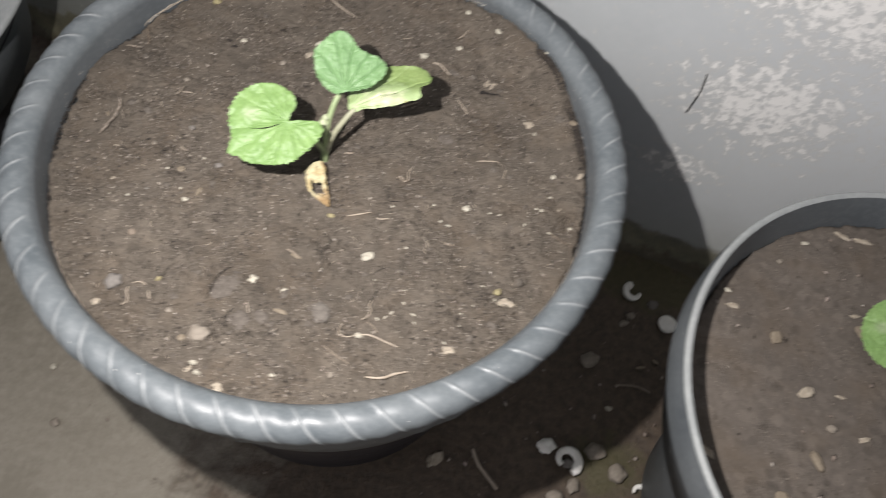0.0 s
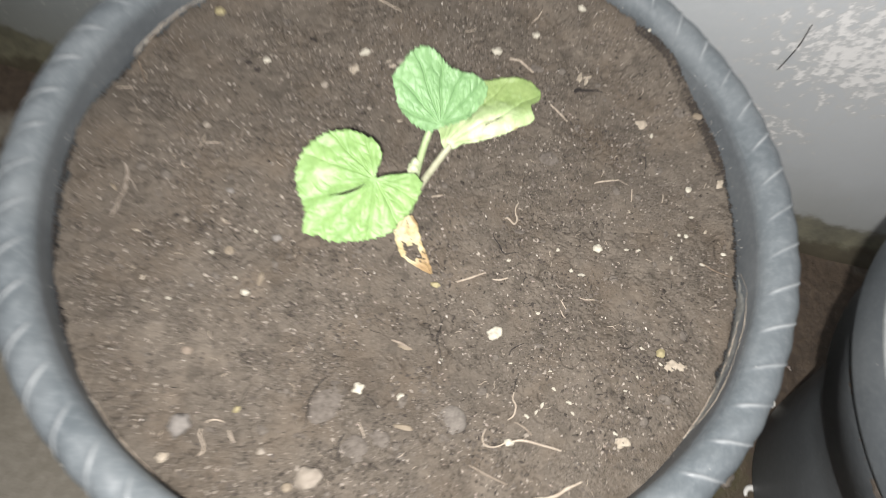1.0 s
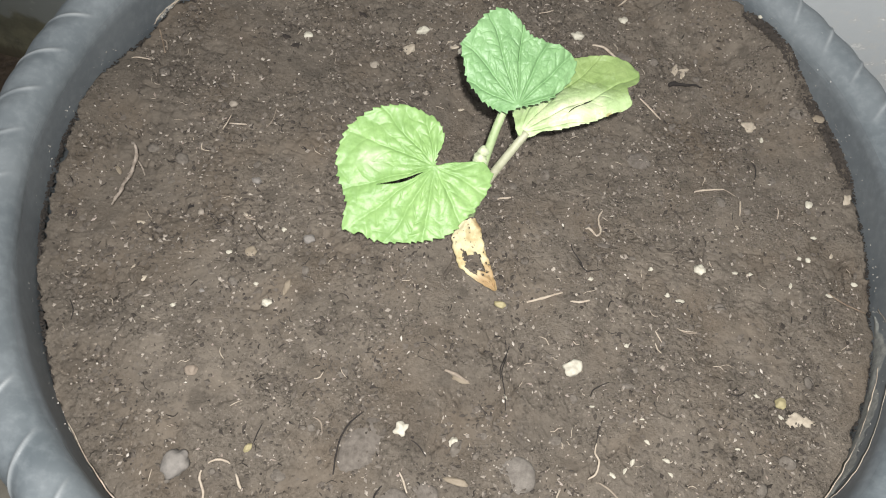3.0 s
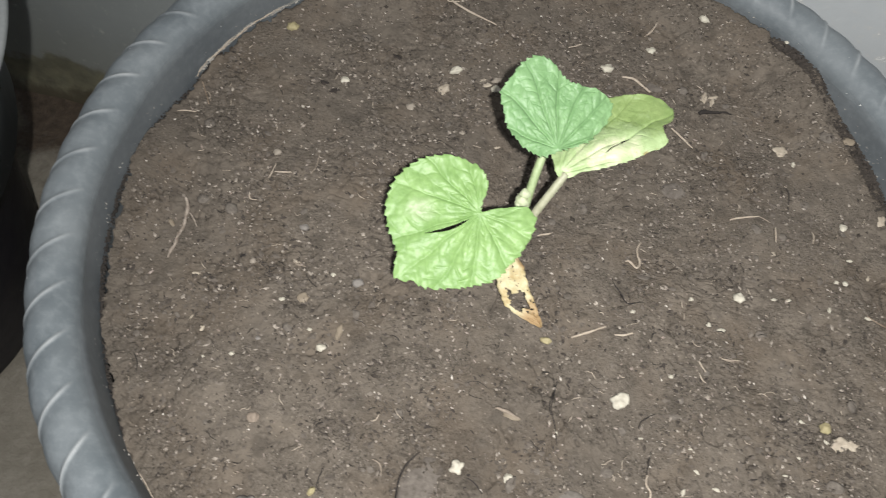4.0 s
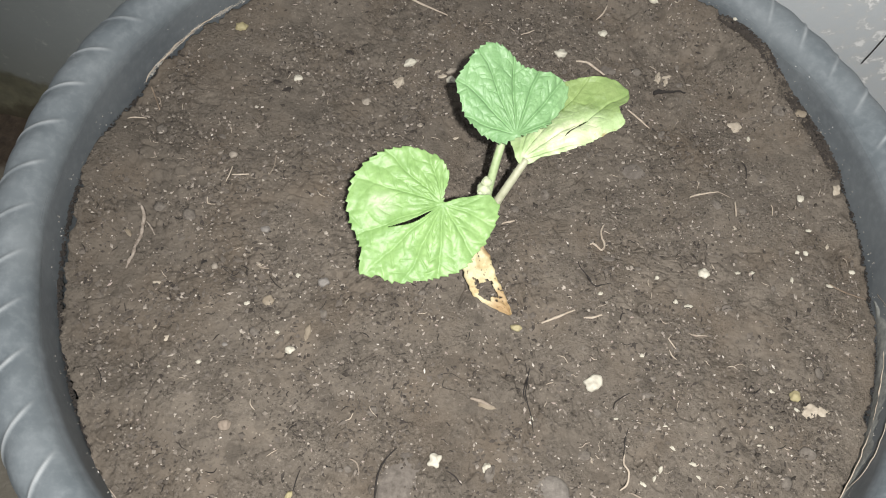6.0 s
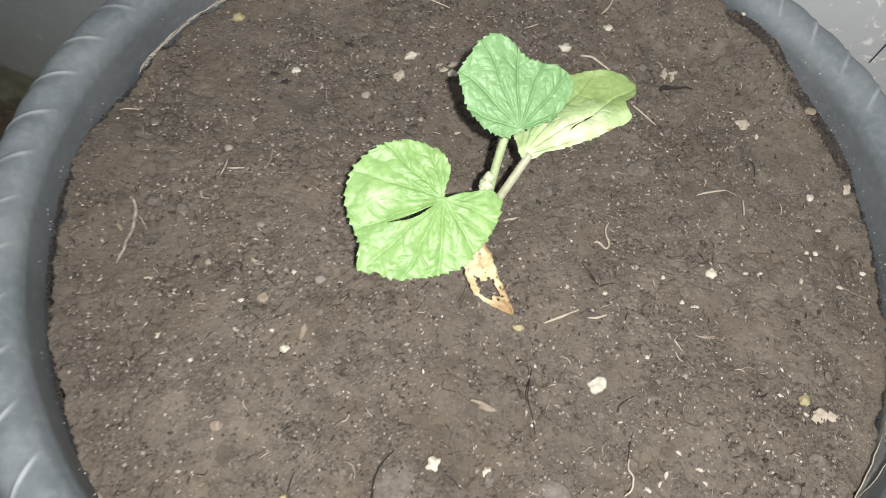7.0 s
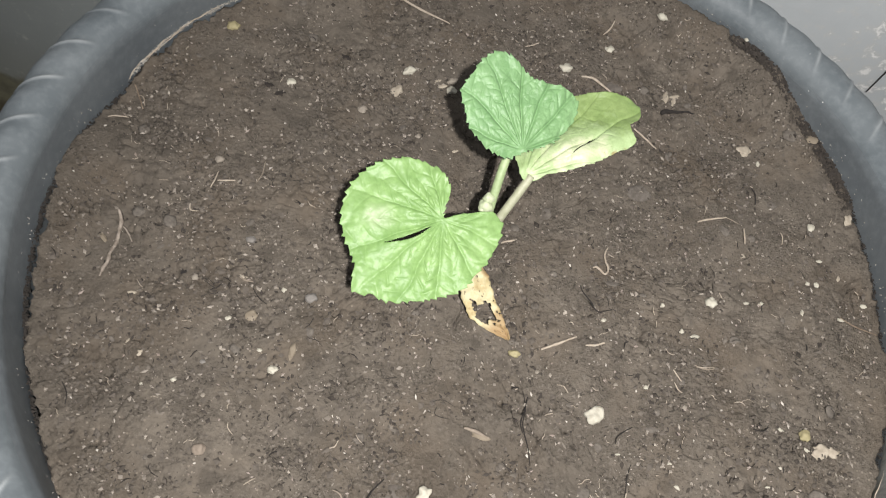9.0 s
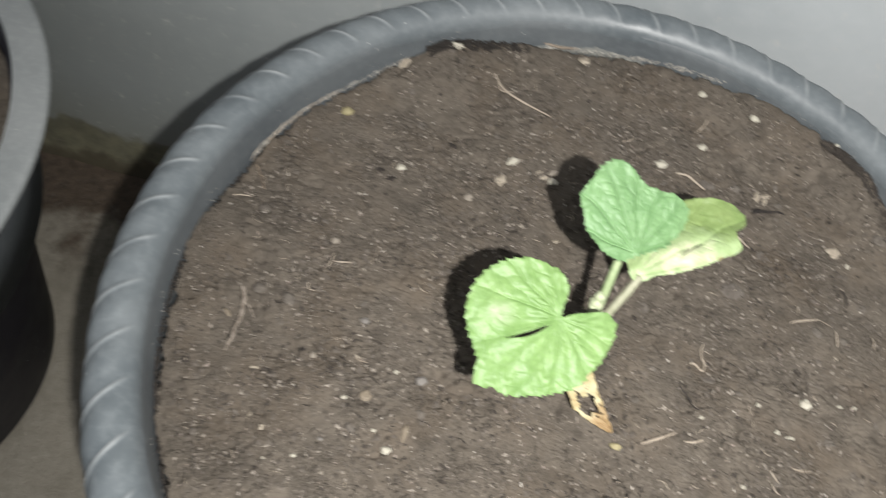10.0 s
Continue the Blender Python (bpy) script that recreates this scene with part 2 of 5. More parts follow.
def wall_material():
    m, t, p = nodes_of("grey_plaster")
    o = coords(t)
    broad, fine = noise_of(t, o, 5, 5, 0.6), noise_of(t, o, 70, 7, 0.65)
    col = ramp_of(t, broad, [(0.3, (0.31, 0.335, 0.345)), (0.7, (0.41, 0.435, 0.44))])
    col = mix_of(t, math_of(t, "MULTIPLY", grey_ramp(t, fine, 0.45, 0.8), 0.35), col, (0.48, 0.49, 0.49))
    # darker and greener towards one side, paler and bluer towards the other
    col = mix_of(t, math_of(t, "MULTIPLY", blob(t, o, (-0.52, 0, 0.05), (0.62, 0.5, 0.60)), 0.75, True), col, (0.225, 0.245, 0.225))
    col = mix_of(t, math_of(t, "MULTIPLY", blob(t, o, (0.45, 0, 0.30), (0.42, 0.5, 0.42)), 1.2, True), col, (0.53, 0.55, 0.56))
    # flaked paint: pale islands within two areas
    isles = noise_of(t, o, 105, 8, 0.68)
    area = math_of(t, "MAXIMUM", blob(t, o, (0.30, 0, 0.255), (0.115, 0.3, 0.085)), blob(t, o, (0.33, 0, 0.370), (0.17, 0.3, 0.088)))
    area = math_of(t, "MAXIMUM", area, math_of(t, "MULTIPLY", blob(t, o, (0.262, 0, 0.154), (0.065, 0.3, 0.036)), 0.8))
    f = math_of(t, "ADD", isles, math_of(t, "MULTIPLY", area, 0.31))
    flake = math_of(t, "MULTIPLY", grey_ramp(t, f, 0.665, 0.72), grey_ramp(t, noise_of(t, o, 130, 6, 0.62), 0.39, 0.50))
    col = mix_of(t, flake, col, (0.84, 0.84, 0.83))
    dull = grey_ramp(t, f, 0.585, 0.65)
    col = mix_of(t, math_of(t, "MULTIPLY", dull, 0.35), col, (0.50, 0.49, 0.46))
    # algae and splashed mud along the foot of the wall
    sep = t.nodes.new("ShaderNodeSeparateXYZ")
    t.links.new(o, sep.inputs[0])
    foot = math_of(t, "ADD", sep.outputs[2], math_of(t, "MULTIPLY", math_of(t, "SUBTRACT", noise_of(t, o, 16, 6, 0.65), 0.5), 0.075))
    stain = ramp_of(t, foot, [(0.03, (1, 1, 1)), (0.12, (0, 0, 0))])
    col = mix_of(t, math_of(t, "MULTIPLY", stain, 0.35), col, (0.235, 0.225, 0.165))
    algae = ramp_of(t, foot, [(0.0, (1, 1, 1)), (0.038, (0.9,) * 3), (0.048, (0, 0, 0))])
    col = mix_of(t, math_of(t, "MULTIPLY", algae, 0.85), col, ramp_of(t, noise_of(t, o, 45, 6, 0.7), [(0.35, (0.075, 0.066, 0.036)), (0.65, (0.185, 0.170, 0.098))]))
    mud = ramp_of(t, foot, [(0.006, (1, 1, 1)), (0.016, (0, 0, 0))])
    col = mix_of(t, math_of(t, "MULTIPLY", mud, 0.8), col, (0.050, 0.040, 0.026))
    t.links.new(col, p.inputs["Base Color"])
    p.inputs["Roughness"].default_value = 0.55
    p.inputs["Specular IOR Level"].default_value = 0.35
    bump_of(t, p, math_of(t, "ADD", math_of(t, "MULTIPLY", fine, 0.6), math_of(t, "MULTIPLY", flake, -0.25)), 0.35, 0.002)
    return m


def ground_material():
    m, t, p = nodes_of("yard_concrete")
    o = coords(t)
    broad, mid, fine = noise_of(t, o, 4, 4, 0.6), noise_of(t, o, 16, 6, 0.65), noise_of(t, o, 130, 7, 0.7)
    conc = ramp_of(t, broad, [(0.3, (0.19, 0.17, 0.135)), (0.7, (0.27, 0.245, 0.20))])
    conc = mix_of(t, math_of(t, "MULTIPLY", grey_ramp(t, fine, 0.4, 0.75), 0.5), conc, (0.33, 0.31, 0.26))
    conc = mix_of(t, math_of(t, "MULTIPLY", grey_ramp(t, mid, 0.52, 0.62), 0.35), conc, (0.13, 0.115, 0.085))
    mud = ramp_of(t, fine, [(0.3, (0.040, 0.028, 0.020)), (0.75, (0.120, 0.088, 0.060))])
    wob = math_of(t, "MULTIPLY", math_of(t, "SUBTRACT", mid, 0.5), 0.9)
    wet = math_of(t, "MAXIMUM", blob(t, o, (0.25, 0.36, 0), (0.52, 0.36, 1)), math_of(t, "MULTIPLY", blob(t, o, (-0.36, 0.70, 0), (0.30, 0.13, 1)), 0.55))
    wet = grey_ramp(t, math_of(t, "ADD", wet, wob), 0.16, 0.34)
    col = mix_of(t, wet, conc, mud)
    moss = math_of(t, "MAXIMUM", blob(t, o, (0.28, 0.545, 0), (0.12, 0.07, 1)), blob(t, o, (0.25, 0.34, 0), (0.07, 0.06, 1)))
    moss = grey_ramp(t, math_of(t, "ADD", moss, math_of(t, "SUBTRACT", noise_of(t, o, 60, 6, 0.7), 0.5)), 0.42, 0.66)
    col = mix_of(t, math_of(t, "MULTIPLY", moss, 0.65), col, (0.075, 0.070, 0.028))
    t.links.new(col, p.inputs["Base Color"])
    r = mix_of(t, wet, (0.85, 0.85, 0.85), (0.62, 0.62, 0.62))
    t.links.new(r, p.inputs["Roughness"])
    bump_of(t, p, fine, 0.7, 0.003)
    return m


SOIL = soil_material("potting_soil", (0.034, 0.029, 0.024), (0.102, 0.0862, 0.0695), (0.185, 0.16, 0.135))
SOIL_PACKED = soil_material("packed_soil", (0.03, 0.026, 0.022), (0.105, 0.0895, 0.076), (0.22, 0.195, 0.165), 0.16)
CRUMB, SPECK = crumb_material(), speck_material()
PEAT = plain_material("peat_fleck", (0.018, 0.014, 0.011), (0.055, 0.045, 0.037), 260, 0.95)
LUMP = plain_material("earth_lump", (0.070, 0.059, 0.048), (0.150, 0.130, 0.110), 520, 0.95, 0.0012)
GRIT = plain_material("dull_grit", (0.125, 0.104, 0.086), (0.37, 0.325, 0.275), 330, 0.85)
CLOD = plain_material("soil_clod", (0.070, 0.058, 0.047), (0.125, 0.106, 0.088), 420, 0.95, 0.0008)
RIM_PLASTIC = plastic_material("dusty_black_plastic", (0.082, 0.096, 0.105), (0.176, 0.193, 0.200), 0.43, 0.7, (0.42, 0.435, 0.435))
BODY_PLASTIC = plastic_material("black_plastic", (0.012, 0.011, 0.015), (0.030, 0.029, 0.034), 0.5, 0.5, gloss=0.25)
INNER_PLASTIC = plastic_material("grey_plastic", (0.072, 0.082, 0.090), (0.150, 0.162, 0.166), 0.5, 0.6)
LEAF = leaf_material("leaf_green", (0.126, 0.226, 0.068), (0.190, 0.300, 0.108), pale_gloss=((-0.014, 0.0035, 0.0), (0.0085, 0.0065, 0.05)))
LEAF_COOL = leaf_material("leaf_cool_green", (0.116, 0.222, 0.092), (0.165, 0.284, 0.128))
LEAF_SICK = leaf_material("leaf_blotched", (0.132, 0.200, 0.062), (0.200, 0.268, 0.100), ((-0.003, -0.009, 0.0), (0.036, 0.0205, 0.05)))
STALK = plain_material("stalk_green", (0.215, 0.285, 0.135), (0.34, 0.41, 0.23), 300, 0.55, 0.0003)
STALK_PALE = plain_material("stalk_buff", (0.25, 0.255, 0.165), (0.38, 0.375, 0.275), 300, 0.55, 0.0003)
BUD = plain_material("bud_cream", (0.34, 0.39, 0.23), (0.48, 0.52, 0.36), 500, 0.7, 0.0005)
def withered_material():
    m, t, p = nodes_of("withered_yellow")
    o = coords(t)
    col = ramp_of(t, noise_of(t, o, 130, 5, 0.65), [(0.30, (0.25, 0.155, 0.065)), (0.42, (0.38, 0.30, 0.15)), (0.58, (0.47, 0.42, 0.26))])
    col = mix_of(t, grey_ramp(t, noise_of(t, o, 650, 4, 0.6), 0.62, 0.68), col, (0.06, 0.03, 0.015))
    rot = math_of(t, "ADD", math_of(t, "MAXIMUM", blob(t, o, (-0.0195, 0.3805, 0.303), (0.010, 0.0100, 0.03)), blob(t, o, (-0.0245, 0.4030, 0.311), (0.006, 0.0065, 0.03))), math_of(t, "MULTIPLY", math_of(t, "SUBTRACT", noise_of(t, o, 330, 5, 0.65), 0.5), 0.9))
    col = mix_of(t, math_of(t, "MULTIPLY", grey_ramp(t, rot, 0.2, 0.6), 0.75), col, (0.27, 0.17, 0.08))
    t.links.new(col, p.inputs["Base Color"])
    p.inputs["Roughness"].default_value = 0.7
    bump_of(t, p, noise_of(t, o, 300, 5, 0.6), 0.6, 0.001)
    return m


WITHERED = withered_material()
STONE = {
    "white": plain_material("white_stone", (0.30, 0.275, 0.22), (0.50, 0.47, 0.39), 300, 0.7),
    "pale": plain_material("pale_stone", (0.17, 0.145, 0.115), (0.27, 0.235, 0.195), 300, 0.8),
    "grey": plain_material("grey_stone", (0.12, 0.11, 0.10), (0.21, 0.19, 0.17), 300, 0.85),
    "pink": plain_material("pink_stone", (0.165, 0.13, 0.10), (0.245, 0.20, 0.158), 300, 0.85),
    "tan": plain_material("tan_chip", (0.15, 0.12, 0.085), (0.235, 0.195, 0.145), 300, 0.8),
    "yellow": plain_material("yellow_chip", (0.22, 0.185, 0.095), (0.33, 0.29, 0.165), 300, 0.75),
    "flake": plain_material("dry_flake", (0.24, 0.2, 0.15), (0.4, 0.35, 0.28), 300, 0.8),
    "earth": plain_material("earthy_stone", (0.062, 0.052, 0.043), (0.140, 0.121, 0.103), 420, 0.94, 0.0012),
    "slab": plain_material("pale_flat_stone", (0.080, 0.069, 0.059), (0.165, 0.147, 0.128), 380, 0.93, 0.0010),
    "dark": plain_material("dark_lump", (0.012, 0.009, 0.007), (0.035, 0.027, 0.022), 260, 0.95),
}
FIBRE = {
    "pale": plain_material("pale_root", (0.26, 0.21, 0.16), (0.42, 0.36, 0.29), 400, 0.75),
    "tan": plain_material("tan_twig", (0.15, 0.12, 0.092), (0.25, 0.205, 0.16), 400, 0.8),
    "brown": plain_material("brown_twig", (0.070, 0.046, 0.030), (0.26, 0.20, 0.145), 200, 0.8),
    "bark": plain_material("pale_bark", (0.10, 0.075, 0.055), (0.36, 0.31, 0.26), 330, 0.8),
    "black": plain_material("black_root", (0.008, 0.006, 0.005), (0.022, 0.017, 0.014), 400, 0.9),
}
SHELL = plain_material("white_shell", (0.72, 0.70, 0.64), (0.85, 0.84, 0.80), 120, 0.45)


# ---- mesh helpers ----
def mesh_object(name, bm, material, smooth=True):
    me = bpy.data.meshes.new(name)
    bm.normal_update()
    bm.to_mesh(me)
    bm.free()
    me.materials.append(material)
    me.polygons.foreach_set("use_smooth", [smooth] * len(me.polygons))
    return new(name, me)


def part(name, bm, material, parent, label="", smooth=True):
    ob = mesh_object(name, bm, material, smooth)
    ob.parent = parent
    if label:
        tagged(ob, label)
    return ob


def lathe(profile, steps=128, shape=None):
    """A bmesh turned about z from (radius, height) pairs."""
    bm = bmesh.new()
    rings = []
    for i, (r, z) in enumerate(profile):
        ring = []
        for j in range(steps):
            a = 2 * math.pi * j / steps
            k = r + (shape(a, i) if shape else 0)
            ring.append(bm.verts.new((k * math.cos(a), k * math.sin(a), z)))
        rings.append(ring)
    for a, b in zip(rings, rings[1:]):
        for j in range(steps):
            bm.faces.new((a[j], a[(j + 1) % steps], b[(j + 1) % steps], b[j]))
    bmesh.ops.recalc_face_normals(bm, faces=bm.faces)
    return bm


def tube(points, radii, sides=8, bm=None, n=6):
    """A smooth tube through the points, closed at its ends."""
    bm = bm or bmesh.new()
    pts = [Vector(p) for p in points]
    fine, rad = [], []
    for i in range(len(pts) - 1):
        p0, p1, p2, p3 = pts[max(i - 1, 0)], pts[i], pts[i + 1], pts[min(i + 2, len(pts) - 1)]
        for k in range(n + (i == len(pts) - 2)):
            u = k / n
            fine.append(0.5 * (2 * p1 + (p2 - p0) * u + (2 * p0 - 5 * p1 + 4 * p2 - p3) * u * u + (3 * p1 - p0 - 3 * p2 + p3) * u ** 3))
            rad.append(radii[i] * (1 - u) + radii[i + 1] * u)
    rings = []
    for i, p in enumerate(fine):
        d = (fine[min(i + 1, len(fine) - 1)] - fine[max(i - 1, 0)]).normalized()
        side = d.cross(Vector((0, 0, 1)))
        if side.length < 1e-4:
            side = Vector((1, 0, 0))
        side.normalize()
        up = side.cross(d)
        rings.append([bm.verts.new(p + rad[i] * (math.cos(a) * side + math.sin(a) * up)) for a in (2 * math.pi * j / sides for j in range(sides))])
    for a, b in zip(rings, rings[1:]):
        for j in range(sides):
            bm.faces.new((a[j], a[(j + 1) % sides], b[(j + 1) % sides], b[j]))
    bm.faces.new(rings[0][::-1])
    bm.faces.new(rings[-1])
    return bm


def smooth_step(a, b, x):
    u = min(max((x - a) / (b - a), 0.0), 1.0)
    return u * u * (3 - 2 * u)


def cyclic(control, degrees):
    """Cyclic cubic interpolation of (degrees, value) pairs in rising order."""
    n = len(control)
    for i in range(n):
        a0, v0 = control[i]
        a1, v1 = control[(i + 1) % n]
        span = (a1 - a0) % 360 or 360
        off = (degrees - a0) % 360
        if off <= span:
            u = off / span
            vm, vp = control[i - 1][1], control[(i + 2) % n][1]
            sm, sp = (a0 - control[i - 1][0]) % 360, (control[(i + 2) % n][0] - a1) % 360
            m0 = (v1 - vm) / (span + sm) * span
            m1 = (vp - v0) / (span + sp) * span
            return (2 * u ** 3 - 3 * u * u + 1) * v0 + (u ** 3 - 2 * u * u + u) * m0 + (3 * u * u - 2 * u ** 3) * v1 + (u ** 3 - u * u) * m1
    return control[0][1]


# ---- ground and wall ----
def build_ground():
    xs = sorted({round(-1.0 + 0.012 * i, 4) for i in range(168)} | {-30.0, -12.0, -5.0, -2.0, 2.0, 5.0, 12.0, 30.0})
    ys = sorted({round(-0.5 + 0.012 * i, 4) for i in range(110)} | {-30.0, -12.0, -5.0, -2.0, -1.0, 1.5, 4.0, 12.0, 30.0})
    bm = bmesh.new()
    grid = [[bm.verts.new((x, y, 0.006 * (noise.noise((x * 5, y * 5, 3)) - 0.2) * (abs(x) < 1.2) + 0.0025 * noise.noise((x * 40, y * 40, 1)) * (abs(x) < 1.2))) for x in xs] for y in ys]
    for a, b in zip(grid, grid[1:]):
        for j in range(len(xs) - 1):
            bm.faces.new((a[j], a[j + 1], b[j + 1], b[j]))
    ob = mesh_object("ground", bm, ground_material())
    tagged(ob, "worn concrete yard floor with wet dark mud and moss", "ground", kind="structure")


def build_wall():
    bm = bmesh.new()
    w, h = 3.0, 2.6
    nx, nz = 200, 130
    front = []
    for k in range(nz + 1):
        z = h * (k / nz) ** 1.5 - 0.02
        front.append([bm.verts.new((x, -0.003 * noise.noise((x * 6, 0, z * 6)) - 0.012 * math.exp(-max(z, 0) / 0.012), z)) for x in (-w + 2 * w * i / nx for i in range(nx + 1))])
    for a, b in zip(front, front[1:]):
        for j in range(nx):
            bm.faces.new((a[j], a[j + 1], b[j + 1], b[j]))
    edge = [front[0], front[-1]]
    back = [[bm.verts.new((v.co.x, 0.14, v.co.z)) for v in row] for row in edge]
    for (f, r), flip in zip(zip(edge, back), (True, False)):
        for j in range(nx):
            q = (f[j], f[j + 1], r[j + 1], r[j])
            bm.faces.new(q[::-1] if flip else q)
    for j in range(nx):
        bm.faces.new((back[0][j + 1], back[0][j], back[1][j], back[1][j + 1]))
    bmesh.ops.recalc_face_normals(bm, faces=bm.faces)
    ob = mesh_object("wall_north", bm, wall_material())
    ob.matrix_world = Matrix.Translation((0, WALL_Y, 0)) @ Matrix.Rotation(WALL_TURN, 4, "Z")
    tagged(ob, "grey rendered wall with flaking white paint and mossy foot", "wall", kind="structure")


build_ground()
build_wall()


# ---- pots ----
EDGE = [(-174, 0.3015), (-162, 0.2997), (-147, 0.2992), (-132, 0.2995), (-90, 0.2995), (-55, 0.2985), (-38, 0.298), (-17.5, 0.2985), (-8.9, 0.2962), (-0.8, 0.2985), (6.2, 0.3006), (14.1, 0.3045),
        (21.1, 0.3060), (26, 0.3075), (30, 0.3115), (34.5, 0.3170), (42.8, 0.3160), (54.6, 0.3133), (68.4, 0.3095), (88.2, 0.304), (102.8, 0.3078), (113.6, 0.3128), (120.1, 0.3056), (129.9, 0.3017), (139.7, 0.3027), (148.5, 0.301), (154.4, 0.2977), (163.3, 0.3028), (171.2, 0.3042)]


def soil_height(x, y):
    """The soil's surface in the roped pot, over the plan; its edge climbs and sinks along the wall."""
    dx, dy = x - POT[0], y - POT[1]
    r = math.hypot(dx, dy)
    k = smooth_step(0.140, 0.1735, r)
    z = SOIL_Z + (1 - 0.6 * k) * (0.0035 * noise.noise((x * 14, y * 14, 0.3)) + 0.0022 * noise.noise((x * 45, y * 45, 5)))
    return z + k * (cyclic(EDGE, math.degrees(math.atan2(dy, dx))) - SOIL_Z)


def build_roped_pot():
    pot = tagged(new("plant_pot"), "large black plastic pot with a rope-twisted rim, filled with soil", "pot")
    pot.location = (*POT, 0)
    # outer shell, foot, floor and inner wall in one turned body
    outer = [(0.02, 0.004), (0.128, 0.004), (0.131, 0.010), (0.140, 0.06), (0.158, 0.178), (0.1715, 0.2585)]
    part("body", lathe(outer), BODY_PLASTIC, pot)
    collar = [(0.1715, 0.2585), (0.174, 0.2645), (0.1825, 0.2665), (0.1855, 0.2725), (0.1865, 0.2965), (0.1885, 0.3085)]
    part("collar", lathe(collar, 330, lambda a, i: 0.0008 * max(0.0, math.cos(55 * a)) * (2 < i < 5)), INNER_PLASTIC, pot, "grey ribbed collar under the roped rim")
    part("inner_wall", lathe([(INNER_R + 0.0062, 0.3254), (INNER_R + 0.0008, 0.3209), (INNER_R, 0.3164), (INNER_R, 0.2964), (INNER_R - 0.0004, 0.2664), (0.169, 0.2164), (0.167, 0.1964), (0.02, 0.1964)]), INNER_PLASTIC, pot)
    # rim: a tube whose surface winds like a rope
    n_round, n_tube, lays = 2200, 88, 55
    bm = bmesh.new()
    rings, worn = [], []
    for i in range(n_round):
        a = 2 * math.pi * i / n_round
        wob = 0.0006 * noise.noise((3 * math.cos(a), 3 * math.sin(a), 2)) * 2
        ring = []
        for j in range(n_tube):
            v = 2 * math.pi * j / n_tube
            ph = ((lays * a + 2 * v) / (2 * math.pi) - 0.25) % 1.0
            lay = 0.5 + 0.5 * math.cos(2 * math.pi * (ph - 0.42))
            lip = math.exp(-((ph - 0.02) / 0.038) ** 2) + math.exp(-((ph - 1.02) / 0.038) ** 2)
            top = smooth_step(0.80 * math.pi, 0.55 * math.pi, v) if v < math.pi else smooth_step(1.7 * math.pi, 2 * math.pi, v)
            r = TUBE * (0.98 + top * (0.075 * lay + 0.062 * lip - 0.045))
            worn.append(top * max(0.0, lip) * (0.75 + 0.75 * noise.noise((9 * math.cos(a), 7 * math.sin(a), v))))
            R = RIM_R + wob + r * math.cos(v)
            ring.append(bm.verts.new((R * math.cos(a), R * math.sin(a), RIM_Z + r * math.sin(v))))
        rings.append(ring)
    for i in range(n_round):
        a, b = rings[i], rings[(i + 1) % n_round]
        for j in range(n_tube):
            bm.faces.new((a[j], b[j], b[(j + 1) % n_tube], a[(j + 1) % n_tube]))
    rim = part("rim", bm, RIM_PLASTIC, pot, "dusty grey-black rim moulded like twisted rope")
    rim.data.attributes.new("worn", "FLOAT", "POINT").data.foreach_set("value", worn)
    return pot


def build_lipped_pot(x, y, top, rim_r, base_r, lip_w, shade, label, collar=True):
    pot = tagged(new("plant_pot"), label, "pot", group="lipped pots")
    pot.location = (x, y, 0)
    in_set = 0.012 if collar else 0.026
    shell = [(0.02, 0.004), (base_r - 0.003, 0.003), (base_r, 0.008), (base_r * 0.7 + rim_r * 0.28, top * 0.45), (rim_r - in_set - 0.004, top - 0.046), (rim_r - in_set, top - 0.044)]
    part("body", lathe(shell), shade, pot)
    if collar:
        skirt = [(rim_r - 0.012, top - 0.044), (rim_r - 0.005, top - 0.034), (rim_r + 0.0008, top - 0.030), (rim_r + 0.0014, top - 0.027), (rim_r + 0.0010, top - 0.012), (rim_r - 0.0005, top - 0.003)]
        part("collar", lathe(skirt), INNER_PLASTIC, pot, "grey plastic collar under the lip")
    else:
        neck = [(rim_r - 0.026, top - 0.044), (rim_r - 0.024, top - 0.012), (rim_r - 0.008, top - 0.008), (rim_r - 0.0005, top - 0.003)]
        part("neck", lathe(neck), shade, pot)
    lip = [(rim_r - 0.0005, top - 0.003), (rim_r - 0.0002, top - 0.001), (rim_r - 0.0012, top + 0.0004), (rim_r - 0.003, top + 0.001), (rim_r - lip_w, top - 0.001)]
    part("lip", lathe(lip), LIP_PLASTIC, pot, "pale worn lip edge")
    inner = [(rim_r - lip_w, top - 0.001), (rim_r - lip_w - 0.004, top - 0.02), (rim_r - lip_w - 0.008, top - 0.05), (rim_r - lip_w - 0.012, top - 0.09), (0.02, top - 0.09)]
    part("inner_wall", lathe(inner), INNER_PLASTIC, pot)
    return pot


LIP_PLASTIC = plastic_material("worn_lip", (0.23, 0.245, 0.245), (0.36, 0.37, 0.365), 0.5, 0.6)
build_roped_pot()
POT2, POT3 = (0.3802, 0.3206, 0.2944), (-0.4927, 0.4958, 0.2743)
build_lipped_pot(*POT2, 0.1645, 0.100, 0.0050, INNER_PLASTIC, "black plastic pot with a thin pale lip on the muddy floor")
build_lipped_pot(*POT3, 0.2017, 0.125, 0.019, BODY_PLASTIC, "black plastic pot with a broad grey lip beside the wall", collar=False)


